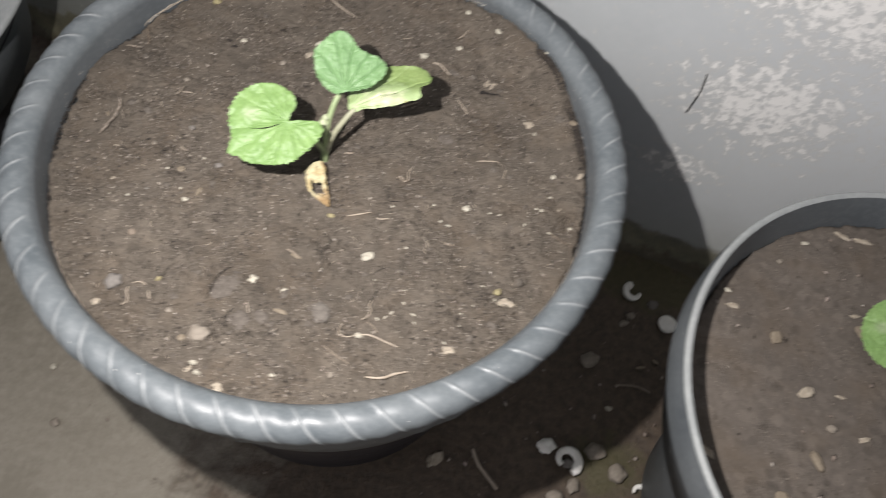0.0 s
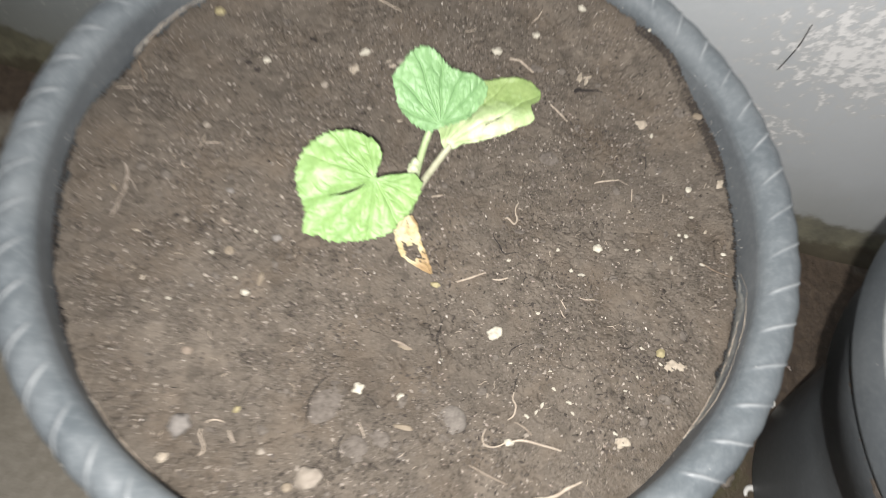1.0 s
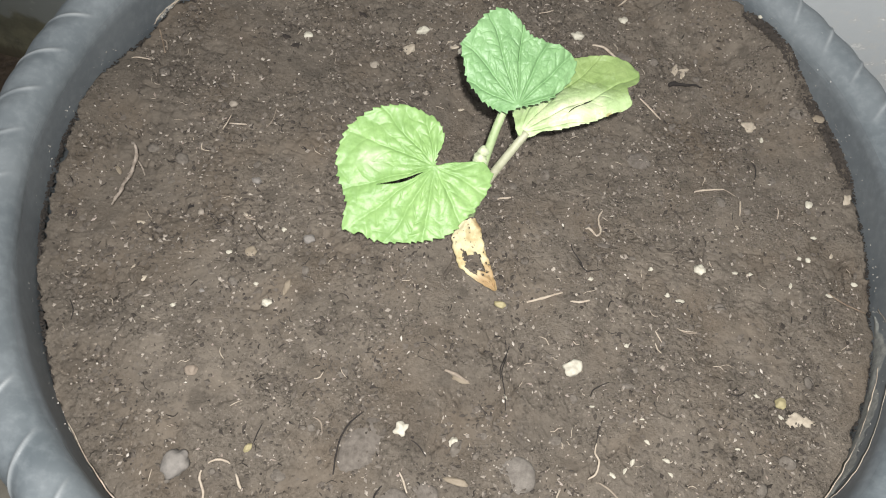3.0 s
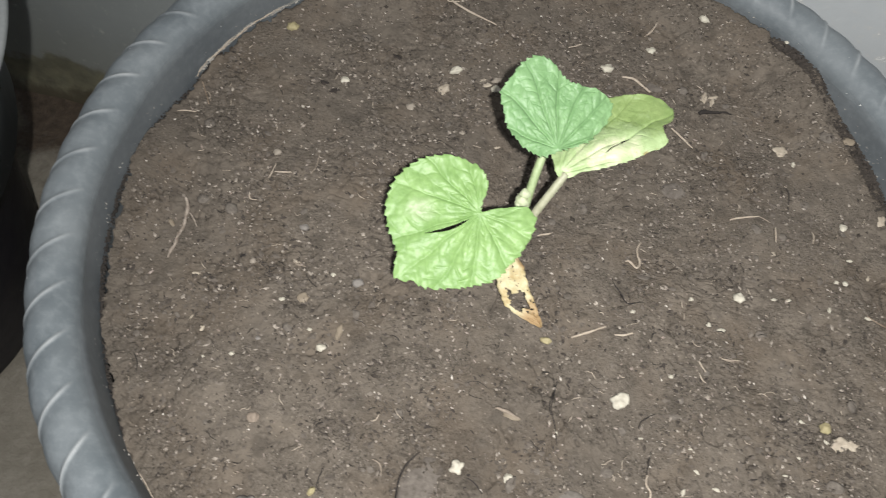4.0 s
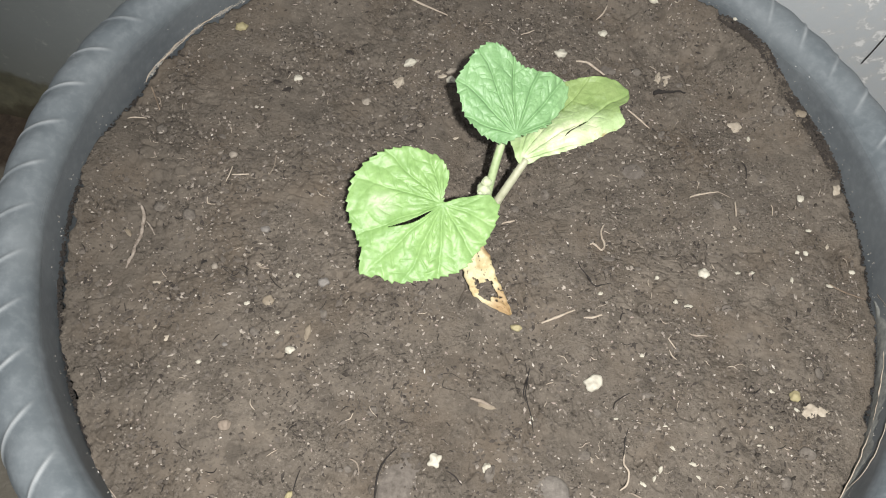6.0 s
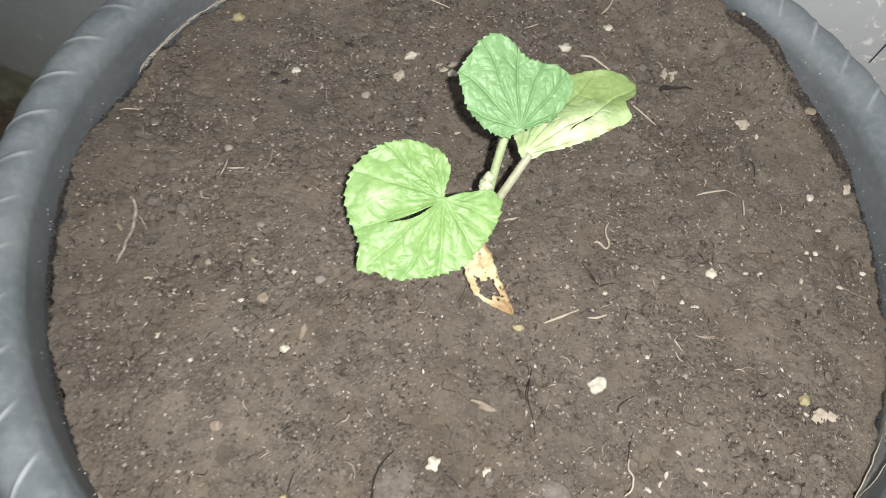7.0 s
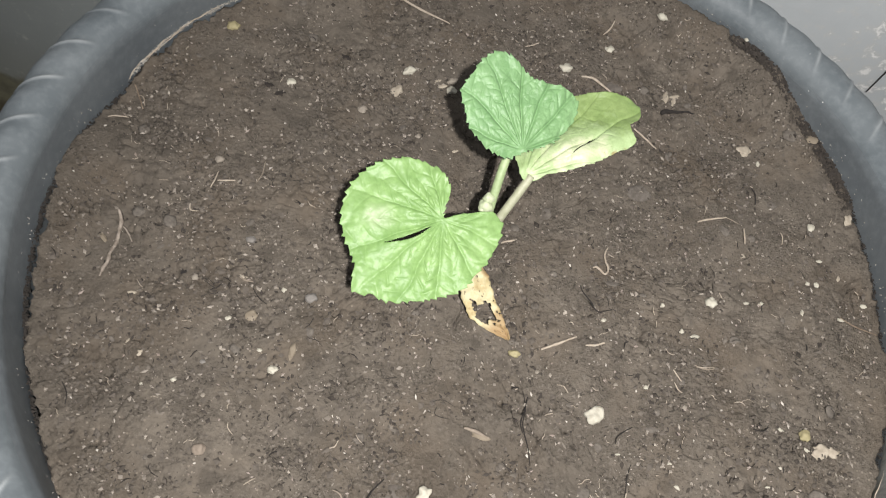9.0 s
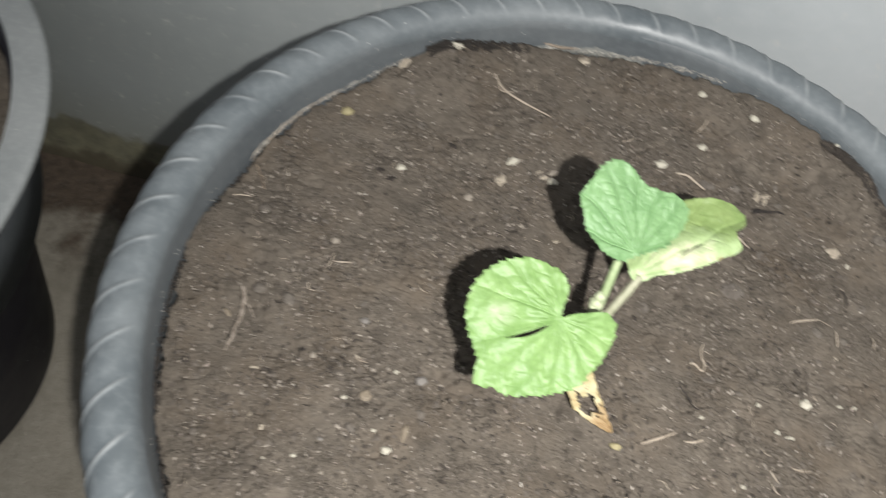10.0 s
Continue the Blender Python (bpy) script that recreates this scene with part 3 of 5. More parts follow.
# ---- soil ----
def build_soil(x0, y0, radius, height, step, name, label, rough_edge=0.0016, drop=0.022, material=None, rough=1.0, shy=0.0013, gap=0.0):
    n = int(radius / step)
    bm = bmesh.new()
    seg = int(2 * math.pi * radius / step)
    rows = []
    centre = bm.verts.new((x0, y0, height(x0, y0)))
    # rings out to an uneven edge, then a skirt going down
    for i in range(1, n + 1):
        u = i / n
        row = []
        for j in range(seg):
            a = 2 * math.pi * j / seg
            edge = radius - shy - gap * max(0.0, noise.noise((math.cos(a) * 4, math.sin(a) * 4, 2.5)) + 0.25) * smooth_step(0.35, 0.0, abs(math.sin(a)) - 0.45) + 0.0021 * smooth_step(0.2, 0.7, -math.sin(a)) + rough_edge * noise.noise((math.cos(a) * 9, math.sin(a) * 9, 1.5)) + 0.0023 * noise.noise((math.cos(a) * 21, math.sin(a) * 21, 4)) + 0.0013 * noise.noise((math.cos(a) * 55, math.sin(a) * 55, 8)) + 0.0010 * noise.noise((math.cos(a) * 110, math.sin(a) * 110, 6))
            x, y = x0 + edge * u * math.cos(a), y0 + edge * u * math.sin(a)
            broken = smooth_step(-0.25, 0.45, noise.noise((x * 34, y * 34, 2.2)) + 0.5 * noise.noise((x * 90, y * 90, 7)))
            wx, wy = x + 0.0016 * noise.noise((x * 150, y * 150, 3)), y + 0.0016 * noise.noise((x * 150, y * 150, 17))
            near, heart = noise.voronoi((wx * 150, wy * 150, 0.5))
            fine, _ = noise.voronoi((wx * 420, wy * 420, 2.5))
            big, _ = noise.voronoi((42 * x + 0.35 * noise.noise((x * 90, y * 90, 5)), 42 * y + 0.35 * noise.noise((x * 90, y * 90, 25)), 6.5))
            clods = smooth_step(0.0, 0.30, near[1] - near[0]) - 0.6 + 0.8 * noise.cell(heart[0] * 7.3)
            crumbs = smooth_step(0.0, 0.35, fine[1] - fine[0]) - 0.6
            crack = max(0.0, 1 - (big[1] - big[0]) / 0.030) * smooth_step(0.15, 0.3, noise.noise((x * 27, y * 27, 4)))
            pit = smooth_step(0.30, 0.5, noise.noise((x * 330, y * 330, 6.6)) + 0.3 * noise.noise((x * 38, y * 38, 2.2)))
            z = height(x, y) + rough * ((0.2 + 0.8 * broken) * (0.0008 * clods + 0.00040 * crumbs) + 0.0007 * noise.noise((x * 75, y * 75, 0.7)) - 0.0018 * pit * broken - 0.0020 * crack)
            row.append(bm.verts.new((x, y, z)))
        rows.append(row)
    low = []
    for j in range(seg):
        v = rows[-1][j].co
        k = 0.985
        low.append(bm.verts.new((x0 + (v.x - x0) * k, y0 + (v.y - y0) * k, v.z - drop)))
    rows.append(low)
    for j in range(seg):
        bm.faces.new((centre, rows[0][j], rows[0][(j + 1) % seg]))
    for a, b in zip(rows, rows[1:]):
        for j in range(seg):
            bm.faces.new((a[j], b[j], b[(j + 1) % seg], a[(j + 1) % seg]))
    ob = mesh_object(name, bm, material or SOIL)
    return tagged(ob, label, "soil", kind="stuff")


def soil2_height(x, y):
    return POT2[2] - 0.030 + 0.004 * noise.noise((x * 12, y * 12, 8))


def soil3_height(x, y):
    return POT3[2] - 0.028 + 0.004 * noise.noise((x * 12, y * 12, 3))


build_soil(*BED, SOIL_R, soil_height, 0.0008, "potting_soil", "dark brown crumbly potting soil in the roped pot", gap=0.0018, shy=0.0009)
build_soil(POT2[0], POT2[1], 0.1545, soil2_height, 0.0025, "potting_soil", "brown potting soil in the thin-lipped pot", material=SOIL_PACKED, rough=0.2)
build_soil(POT3[0], POT3[1], 0.176, soil3_height, 0.0025, "potting_soil", "dark soil low in the broad-lipped pot")


def scatter(name, label, count, lo, hi, material, seed, x0=BED[0], y0=BED[1], radius=SOIL_R - 0.005, height=soil_height, power=2.5, sink=0.25, flat=0.75, soft=True, patchy=False, stretch=1.9, rounded=False):
    """Countless small grains in one mesh, each an uneven octahedron or, rounded, an uneven icosahedron."""
    rnd = random.Random(seed)
    verts, faces = [], []
    shape = [0.5 * Vector(d) for d in ((1, 0, 0), (-1, 0, 0), (0, 1, 0), (0, -1, 0), (0, 0, 1), (0, 0, -1))]
    tri = ((0, 2, 4), (2, 1, 4), (1, 3, 4), (3, 0, 4), (2, 0, 5), (1, 2, 5), (3, 1, 5), (0, 3, 5))
    if rounded:
        ball = bmesh.new()
        bmesh.ops.create_icosphere(ball, subdivisions=2, radius=0.5)
        shape, tri = [v.co.copy() for v in ball.verts], [tuple(v.index for v in f.verts) for f in ball.faces]
        ball.free()
    for _ in range(count):
        a, r = rnd.uniform(0, 2 * math.pi), radius * math.sqrt(rnd.random())
        x, y = x0 + r * math.cos(a), y0 + r * math.sin(a)
        if patchy and noise.noise((x * 38, y * 38, 2.2)) + 0.5 * noise.noise((x * 110, y * 110, 7)) < rnd.uniform(-0.6, 0.65):
            continue
        s = lo + (hi - lo) * rnd.random() ** power
        z = height(x, y) + s * (0.5 * flat - sink)
        turn = Matrix.Rotation(rnd.uniform(0, 6.3), 3, "Z") @ Matrix.Rotation(rnd.uniform(-0.6, 0.6), 3, "X")
        long = rnd.uniform(0.6, stretch)
        b = len(verts)
        for d in shape:
            v = turn @ (Vector((d.x * long, d.y, d.z * flat)) * s * (rnd.uniform(0.85, 1.15) if rounded else rnd.uniform(0.6, 1.25)))
            verts.append((x + v.x, y + v.y, z + v.z))
        faces += [tuple(b + k for k in f) for f in tri]
    me = bpy.data.meshes.new(name)
    me.from_pydata(verts, [], faces)
    me.materials.append(material)
    me.polygons.foreach_set("use_smooth", [soft] * len(me.polygons))
    return tagged(new(name, me), label, "soil", kind="stuff")


scatter("soil_crumbs", "loose dark crumbs of soil on the pot's surface", 28000, 0.0006, 0.0021, CRUMB, 1, power=2.2, sink=0.12, soft=False, patchy=True)
scatter("soil_clods", "small rounded clods of brown soil", 5200, 0.0012, 0.0038, CLOD, 5, power=3.0, sink=0.30, flat=0.6, soft=False, patchy=True, stretch=1.5)
scatter("soil_clods", "flattened lumps of earth half sunk in the soil", 120, 0.0026, 0.0062, LUMP, 9, power=2.6, sink=0.11, flat=0.22, stretch=1.5, rounded=True)
scatter("soil_specks", "tiny pale grit specks on the pot's soil", 3400, 0.0004, 0.0012, SPECK, 2, power=2.6, sink=0.12, flat=0.6, soft=False, stretch=2.4)
scatter("soil_specks", "pale angular grit and bits of husk on the soil", 7000, 0.0005, 0.0018, GRIT, 6, power=2.2, sink=0.05, flat=0.75, soft=False, patchy=True, stretch=1.8)
# dark flecks: bits of peat, and the shade of small pits as colour
scatter("soil_specks", "tiny dark flecks of peat and of shaded pits in the pot's soil", 13000, 0.0005, 0.0019, PEAT, 8, power=2.4, sink=0.28, flat=0.35, soft=False, stretch=2.6, patchy=True)
scatter("soil_crumbs", "loose crumbs of soil in the thin-lipped pot", 1500, 0.0006, 0.0022, CRUMB, 3, POT2[0], POT2[1], 0.152, soil2_height, power=2.2, sink=0.3, soft=False)
scatter("soil_specks", "pale grit specks in the thin-lipped pot", 130, 0.001, 0.004, SPECK, 4, POT2[0], POT2[1], 0.150, soil2_height, sink=0.1)


def edge_grains(name, label, count, lo, hi, material, seed, start, end, inset, rise):
    """Grains along the roped pot's inner wall between two bearings; inset from the wall and rise over the soil are ranges."""
    rnd = random.Random(seed)
    verts, faces = [], []
    tri = ((0, 2, 4), (2, 1, 4), (1, 3, 4), (3, 0, 4), (2, 0, 5), (1, 2, 5), (3, 1, 5), (0, 3, 5))
    for _ in range(count):
        d = rnd.uniform(start, end)
        if noise.noise((d * 0.35, seed, 1.5)) < rnd.uniform(-0.7, 0.4):
            continue
        r, z = INNER_R - rnd.uniform(*inset), cyclic(EDGE, d) + rnd.uniform(*rise)
        x, y, s = POT[0] + r * math.cos(radians(d)), POT[1] + r * math.sin(radians(d)), lo + (hi - lo) * rnd.random() ** 2
        turn, long, b = Matrix.Rotation(rnd.uniform(0, 6.3), 3, "Z") @ Matrix.Rotation(rnd.uniform(-0.9, 0.9), 3, "X"), rnd.uniform(0.7, 2.0), len(verts)
        for q in ((1, 0, 0), (-1, 0, 0), (0, 1, 0), (0, -1, 0), (0, 0, 1), (0, 0, -1)):
            v = turn @ (Vector((q[0] * long, q[1], q[2] * 0.7)) * 0.5 * s * rnd.uniform(0.6, 1.2))
            verts.append((x + v.x, y + v.y, z + v.z))
        faces += [tuple(b + k for k in f) for f in tri]
    me = bpy.data.meshes.new(name)
    me.from_pydata(verts, [], faces)
    me.materials.append(material)
    return tagged(new(name, me), label, "soil", kind="stuff")


GAP_SHADE = plain_material("gap_shade_black", (0.010, 0.008, 0.006), (0.030, 0.024, 0.020), 300, 0.95)
CRUST = plain_material("lime_crust", (0.20, 0.185, 0.16), (0.42, 0.40, 0.36), 300, 0.85)
# black grains stand in for the shade in the gap along the wall
edge_grains("shade_and_damp_crumbs", "black crumbs standing in for shade in the gap beside the pot's wall", 2600, 0.0005, 0.0015, GAP_SHADE, 31, 146, 226, (0.0, 0.0016), (-0.0030, -0.0006))
edge_grains("shade_and_damp_crumbs", "black crumbs standing in for shade in the gap beside the pot's wall", 2600, 0.0005, 0.0014, GAP_SHADE, 32, -32, 40, (0.0, 0.0020), (-0.0030, -0.0008))
edge_grains("shade_and_damp_crumbs", "dark damp crumbs banked against the pot's wall", 2600, 0.0006, 0.0018, PEAT, 39, 10, 43, (0.0, 0.0060), (-0.0008, 0.0004))
edge_grains("lime_crust", "pale crust of lime and dust along the soil's edge", 1500, 0.0003, 0.0010, CRUST, 33, 119, 151, (-0.0002, 0.0009), (-0.0004, 0.0016))
edge_grains("lime_crust", "pale crust of lime and dust along the soil's edge", 600, 0.0004, 0.0018, CRUST, 34, 62, 94, (-0.0002, 0.0012), (-0.0004, 0.0022))
# black grains again, for the shaded hollow at the far edge
edge_grains("shade_and_damp_crumbs", "black crumbs standing in for shade in the gap beside the pot's wall", 1100, 0.0008, 0.0030, GAP_SHADE, 37, 97, 116, (0.0, 0.0060), (-0.0020, 0.0008))
edge_grains("lime_crust", "pale crust of lime and dust along the soil's edge", 110, 0.0003, 0.0009, CRUST, 35, -10, 60, (-0.0001, 0.0005), (0.0, 0.006))
edge_grains("lime_crust", "pale crust of lime and dust along the soil's edge", 200, 0.0002, 0.0006, CRUST, 38, -46, -8, (-0.0001, 0.0004), (0.0, 0.009))
edge_grains("lime_crust", "pale crust of lime and dust along the soil's edge", 150, 0.0003, 0.0008, CRUST, 36, 110, 230, (-0.0001, 0.0005), (0.0, 0.008))


def scatter_fibres(name, label, count, length, width, material, seed):
    """Countless short bent hairs of root on the roped pot's soil, in one mesh."""
    rnd = random.Random(seed)
    bm = bmesh.new()
    for _ in range(count):
        a, r = rnd.uniform(0, 2 * math.pi), (SOIL_R - 0.008) * math.sqrt(rnd.random())
        x, y, turn = POT[0] + r * math.cos(a), POT[1] + r * math.sin(a), rnd.uniform(0, 6.3)
        n, pts = rnd.choice((2, 3, 3)), []
        step = length * (0.25 + rnd.random() ** 2) / n
        for _ in range(n + 1):
            pts.append((x, y, soil_height(x, y) + 0.0006 + rnd.uniform(0, 0.0006)))
            turn += rnd.uniform(-1.0, 1.0)
            x, y = x + step * math.cos(turn), y + step * math.sin(turn)
        w = 0.5 * width * rnd.uniform(0.6, 1.3)
        tube(pts, [w * 0.6] + [w] * (n - 1) + [w * 0.4], 4, bm, 2)
    return tagged(mesh_object(name, bm, material), label, "root", kind="stuff")


scatter_fibres("root_hairs", "fine black root hairs strewn over the soil", 300, 0.0040, 0.0004, FIBRE["black"], 11)
scatter_fibres("root_hairs", "fine pale root hairs strewn over the soil", 260, 0.0045, 0.00034, FIBRE["pale"], 12)


# ---- seedling ----
def build_leaf(parent, name, centre, normal, control, foot, veins, material, label, teeth=46, tooth=0.0012, bend=None, crease=None, tear=None, thick=0.0004, pucker=1.0, net=0.22, rib_depth=0.40, grow=(0.989, 0.985)):
    """A lobed leaf blade: radius by direction round its middle; veins are directions from its foot (all lengths in mm)."""
    rings, seg = 84, 384
    bm = bmesh.new()
    fx, fy = foot
    grid = []

    def lift(u, v, s):
        d = math.hypot(u - fx, v - fy)
        ang = math.degrees(math.atan2(v - fy, u - fx)) + 4.5 * noise.noise((u * 0.08, v * 0.08, 11 + fx))
        z = 0.0
        best = 99.0
        for w in veins:
            off = (ang - w + 180) % 360 - 180
            side = abs(d * math.sin(radians(off))) if abs(off) < 90 else 99.0
            z -= rib_depth * math.exp(-(side / 0.50) ** 2) * smooth_step(0, 3, d)
            if abs(off) < abs(best):
                best = off
        # side veins leave the main ones slantwise; the blade puckers between them
        rib = (d * 0.17 - abs(best) * 0.060 + 0.38 * noise.noise((u * 0.09, v * 0.09, 5 + fy)) + (0.4 if best > 0 else 0)) % 1.0
        outer = smooth_step(2, 8, d)
        uneven = 0.55 + 0.9 * noise.noise((u * 0.13, v * 0.13, 21 + fy))
        z += pucker * uneven * outer * (0.40 * math.sin(math.pi * rib) ** 0.7 - 0.25 * math.exp(-((rib - 0.02) / 0.06) ** 2) - 0.25 * math.exp(-((rib - 0.98) / 0.06) ** 2)) * (0.35 + 0.65 * smooth_step(0, 5, abs(best)))
        z += 0.45 * math.sin(math.pi * min(abs(best) / 16, 1)) * outer
        mesh, _ = noise.voronoi((0.30 * u + 0.5 * noise.noise((u * 0.2, v * 0.2, 9)), 0.30 * v, 4 + fx))
        z -= 0.30 * net * outer * math.exp(-((mesh[1] - mesh[0]) / 0.13) ** 2)
        z += 0.95 * noise.noise((u * 0.14, v * 0.14, len(name) + fx)) + 0.10 * noise.noise((u * 0.45, v * 0.45, 3 + fx))
        z += 0.7 * smooth_step(0.8, 1.0, s) * noise.noise((u * 0.25, v * 0.25, 7 + fx))
        if bend:
            z += bend(u, v)
        if crease:
            z += crease(u, v)
        return z

    for i in range(rings + 1):
        s = i / rings
        row = []
        for j in range(seg):
            a = 360 * j / seg
            r = cyclic(control, a)
            saw = (a * teeth / 360 + 0.7 * noise.noise((math.cos(radians(a)) * 5, math.sin(radians(a)) * 5, fx))) % 1.0
            r += 1000 * tooth * (saw ** 1.6 - 0.35) * s ** 12 * (0.85 + 0.9 * noise.noise((math.cos(radians(a)) * 12, math.sin(radians(a)) * 12, fy)))
            u, v = r * s * math.cos(radians(a)), r * s * math.sin(radians(a))
            row.append(bm.verts.new((u / 1000, v / 1000, lift(u, v, s) / 1000)))
            if i == 0:
                break
        grid.append(row)
    for j in range(seg):
        bm.faces.new((grid[0][0], grid[1][j], grid[1][(j + 1) % seg]))
    for a, b in zip(grid[1:], grid[2:]):
        for j in range(seg):
            bm.faces.new((a[j], b[j], b[(j + 1) % seg], a[(j + 1) % seg]))
    if tear:
        bmesh.ops.delete(bm, geom=[f for f in bm.faces if tear(*(1000 * f.calc_center_median()).xy)], context="FACES")
    ob = part(name, bm, material, parent, label)
    n = Vector(normal).normalized()
    ex = (Vector((1, 0, 0)) - n * n.x).normalized()
    ey = n.cross(ex)
    ob.matrix_world = Matrix.Translation(centre) @ Matrix((ex, ey, n)).transposed().to_4x4() @ Matrix.Diagonal((*grow, 1, 1))
    solid = ob.modifiers.new("thickness", "SOLIDIFY")
    solid.thickness, solid.offset = thick, -1
    return ob


def along(u, v, line, bow):
    """Place along a bowed line (0 to 1), its length, and the distance off it, in mm."""
    ax, ay, bx, by = line
    lx, ly = bx - ax, by - ay
    n = math.hypot(lx, ly)
    s = ((u - ax) * lx + (v - ay) * ly) / n
    k = min(max(s / n, 0), 1)
    return s / n, n, ((u - ax) * ly - (v - ay) * lx) / n + bow * math.sin(math.pi * k)


FOLD, FOLD_3 = (5.0, 1.0, -11.8, -5.4), (8.5, -1.0, -3.0, -9.5)


def slit(u, v):
    """The fold beside the midrib: one half stands over the other."""
    k, n, d = along(u, v, FOLD, 1.0)
    w = smooth_step(0, 0.3, k) * smooth_step(1, 0.7, k)
    return w * (1.3 * smooth_step(0.6, -0.6, d) * smooth_step(-10, -2, d) - 1.0 * smooth_step(-0.6, 0.6, d) * smooth_step(8, 2, d))


def gash(u, v):
    k, n, d = along(u, v, FOLD, 1.0)
    return 0 < k < 1 and abs(d) < 1.0 * math.sin(math.pi * k) ** 0.7 * (1.0 - 0.35 * k)


def gash_3(u, v):
    k, n, d = along(u, v, FOLD_3, -0.8)
    return 0 < k < 1 and abs(d) < 0.5 * math.sin(math.pi * k) ** 0.7


def hairs(points, radius, count, seed):
    rnd = random.Random(seed)
    bm = bmesh.new()
    pts = [Vector(p) for p in points]
    for _ in range(count):
        i = rnd.randrange(len(pts) - 1)
        p = pts[i].lerp(pts[i + 1], rnd.random())
        d = (pts[i + 1] - pts[i]).normalized()
        out = Vector((rnd.gauss(0, 1), rnd.gauss(0, 1), rnd.gauss(0, 1)))
        out = (out - d * out.dot(d)).normalized()
        side = d.cross(out)
        a = p + out * radius * 0.8
        tip = a + out * rnd.uniform(0.0006, 0.0013)
        w = 0.00007
        v = [bm.verts.new(q) for q in (a + side * w, a - side * w, a + d * w, tip)]
        for f in ((0, 1, 3), (1, 2, 3), (2, 0, 3)):
            bm.faces.new([v[k] for k in f])
    return bm


def build_seedling():
    plant = tagged(new("cucumber_seedling"), "young cucumber seedling with three serrated green leaves, one blotched yellow", "plant")
    foot = Vector((-0.0292, 0.4120, 0.297))
    stem = [foot, foot + Vector((0.0005, 0.0005, 0.008)), foot + Vector((0.001, 0.0015, 0.015))]
    part("stem", tube(stem, [0.0026, 0.0024, 0.0021], 10), STALK, plant)
    fork = stem[-1]
    p2 = [fork - Vector((0, 0, 0.004)), Vector((-0.0273, 0.4172, 0.330)), Vector((-0.0246, 0.4252, 0.3425)), Vector((-0.0219, 0.4327, 0.3472))]
    p3 = [fork - Vector((0, 0, 0.005)), Vector((-0.0232, 0.4164, 0.324)), Vector((-0.0166, 0.4228, 0.3345)), Vector((-0.0120, 0.4282, 0.3388))]
    p1 = [fork - Vector((0, 0, 0.004)), Vector((-0.0333, 0.4095, 0.3230)), Vector((-0.0400, 0.4058, 0.336)), Vector((-0.0462, 0.4018, 0.3445))]
    for pts in (p1, p2, p3):
        st = part("leaf_stalk", tube(pts, [0.0020, 0.0018, 0.0017, 0.0016], 10), STALK_PALE if pts is p3 else STALK, plant)
        part("hairs", hairs(pts, 0.0017, 220, 5), BUD, st)
    # bud in the axil: a short woolly stack of scales along the stalk
    bm = bmesh.new()
    for k, (at, size) in enumerate((((-0.0292, 0.4150, 0.3308), 0.0023), ((-0.0291, 0.4166, 0.3342), 0.0027), ((-0.0283, 0.4182, 0.3374), 0.0020), ((-0.0303, 0.4158, 0.3335), 0.0017))):
        made = bmesh.ops.create_icosphere(bm, subdivisions=3, radius=size)["verts"]
        for v in made:
            v.co *= 1 + 0.30 * noise.noise(v.co * 700 + Vector((k, 0, 0)))
            v.co += Vector(at)
    bud = part("bud", bm, BUD, plant, "pale woolly bud")
    part("hairs", hairs([(-0.0289, 0.4142, 0.333), (-0.0289, 0.4187, 0.337)], 0.0025, 160, 6), BUD, bud)
    broad = [(-163, 25.2), (-147, 25.6), (-134, 31.3), (-122, 28.2), (-113, 28.0), (-96, 25.9), (-78, 25.2), (-63, 25.8), (-51, 26.6), (-35, 26.3), (-20, 27.5), (-9, 28.8), (5, 30.8), (12, 29.6), (17, 26.0), (20, 19.0), (24, 11.0), (41, 12.8), (50, 17.4), (60, 20.7), (70, 22.7), (81, 23.8), (109, 26.3), (140, 27.8), (169, 27.3)]
    build_leaf(plant, "leaf", (-0.0555, 0.3981, 0.3470), (0.03, -0.346, 0.938), broad, (9.0, 3.8), (105, 138, 164, 201, 222, 243, 266, 300, 338), LEAF, "broad bright green heart-shaped leaf with a deep fold", rib_depth=0.24, pucker=0.8, crease=slit, tear=gash,
               bend=lambda u, v: -0.004 * max(u - 8, 0) ** 2 * (v < 12) - 0.0035 * max(-v - 12, 0) ** 2 + 1.4 * math.exp(-((u + 14.5) ** 2 + (v - 3.5) ** 2) / 30))
    upper = [(-174, 21.4), (-155, 20.7), (-133, 19.8), (-120, 19.5), (-99, 19.2), (-79, 17.0), (-64, 16.9), (-43, 19.0), (-18, 23.0), (-2, 26.2), (8, 27.0), (17, 25.0), (25, 21.2), (33, 17.4), (45, 14.3), (58, 13.0), (75, 13.8), (94, 17.5), (109, 20.6), (119, 21.6), (131, 21.6), (152, 21.4), (169, 23.2)]
    build_leaf(plant, "leaf", (-0.0208, 0.4439, 0.3598), (0.10, -0.42, 0.90), upper, (3.2, -15.5), (20, 45, 68, 92, 115, 140, 165), LEAF_COOL, "smaller blue-green serrated leaf", net=0.42, rib_depth=0.62, teeth=40, tooth=0.0011, grow=(0.905, 1.012),
               bend=lambda u, v: -0.0035 * (u - v * 0.2) ** 2 * (u > 0) * 0.8)
    low = [(-168, 25.5), (-151, 27.0), (-141, 28.6), (-135, 26.4), (-126, 20.5), (-103, 15.6), (-67, 13.5), (-31, 16.6), (-12, 22.1), (0, 20.9), (11, 20.9), (14, 24.4), (25, 28.2), (39, 27.9), (51, 25.8), (67, 22.0), (92, 18.6), (127, 18.6), (160, 22.5)]
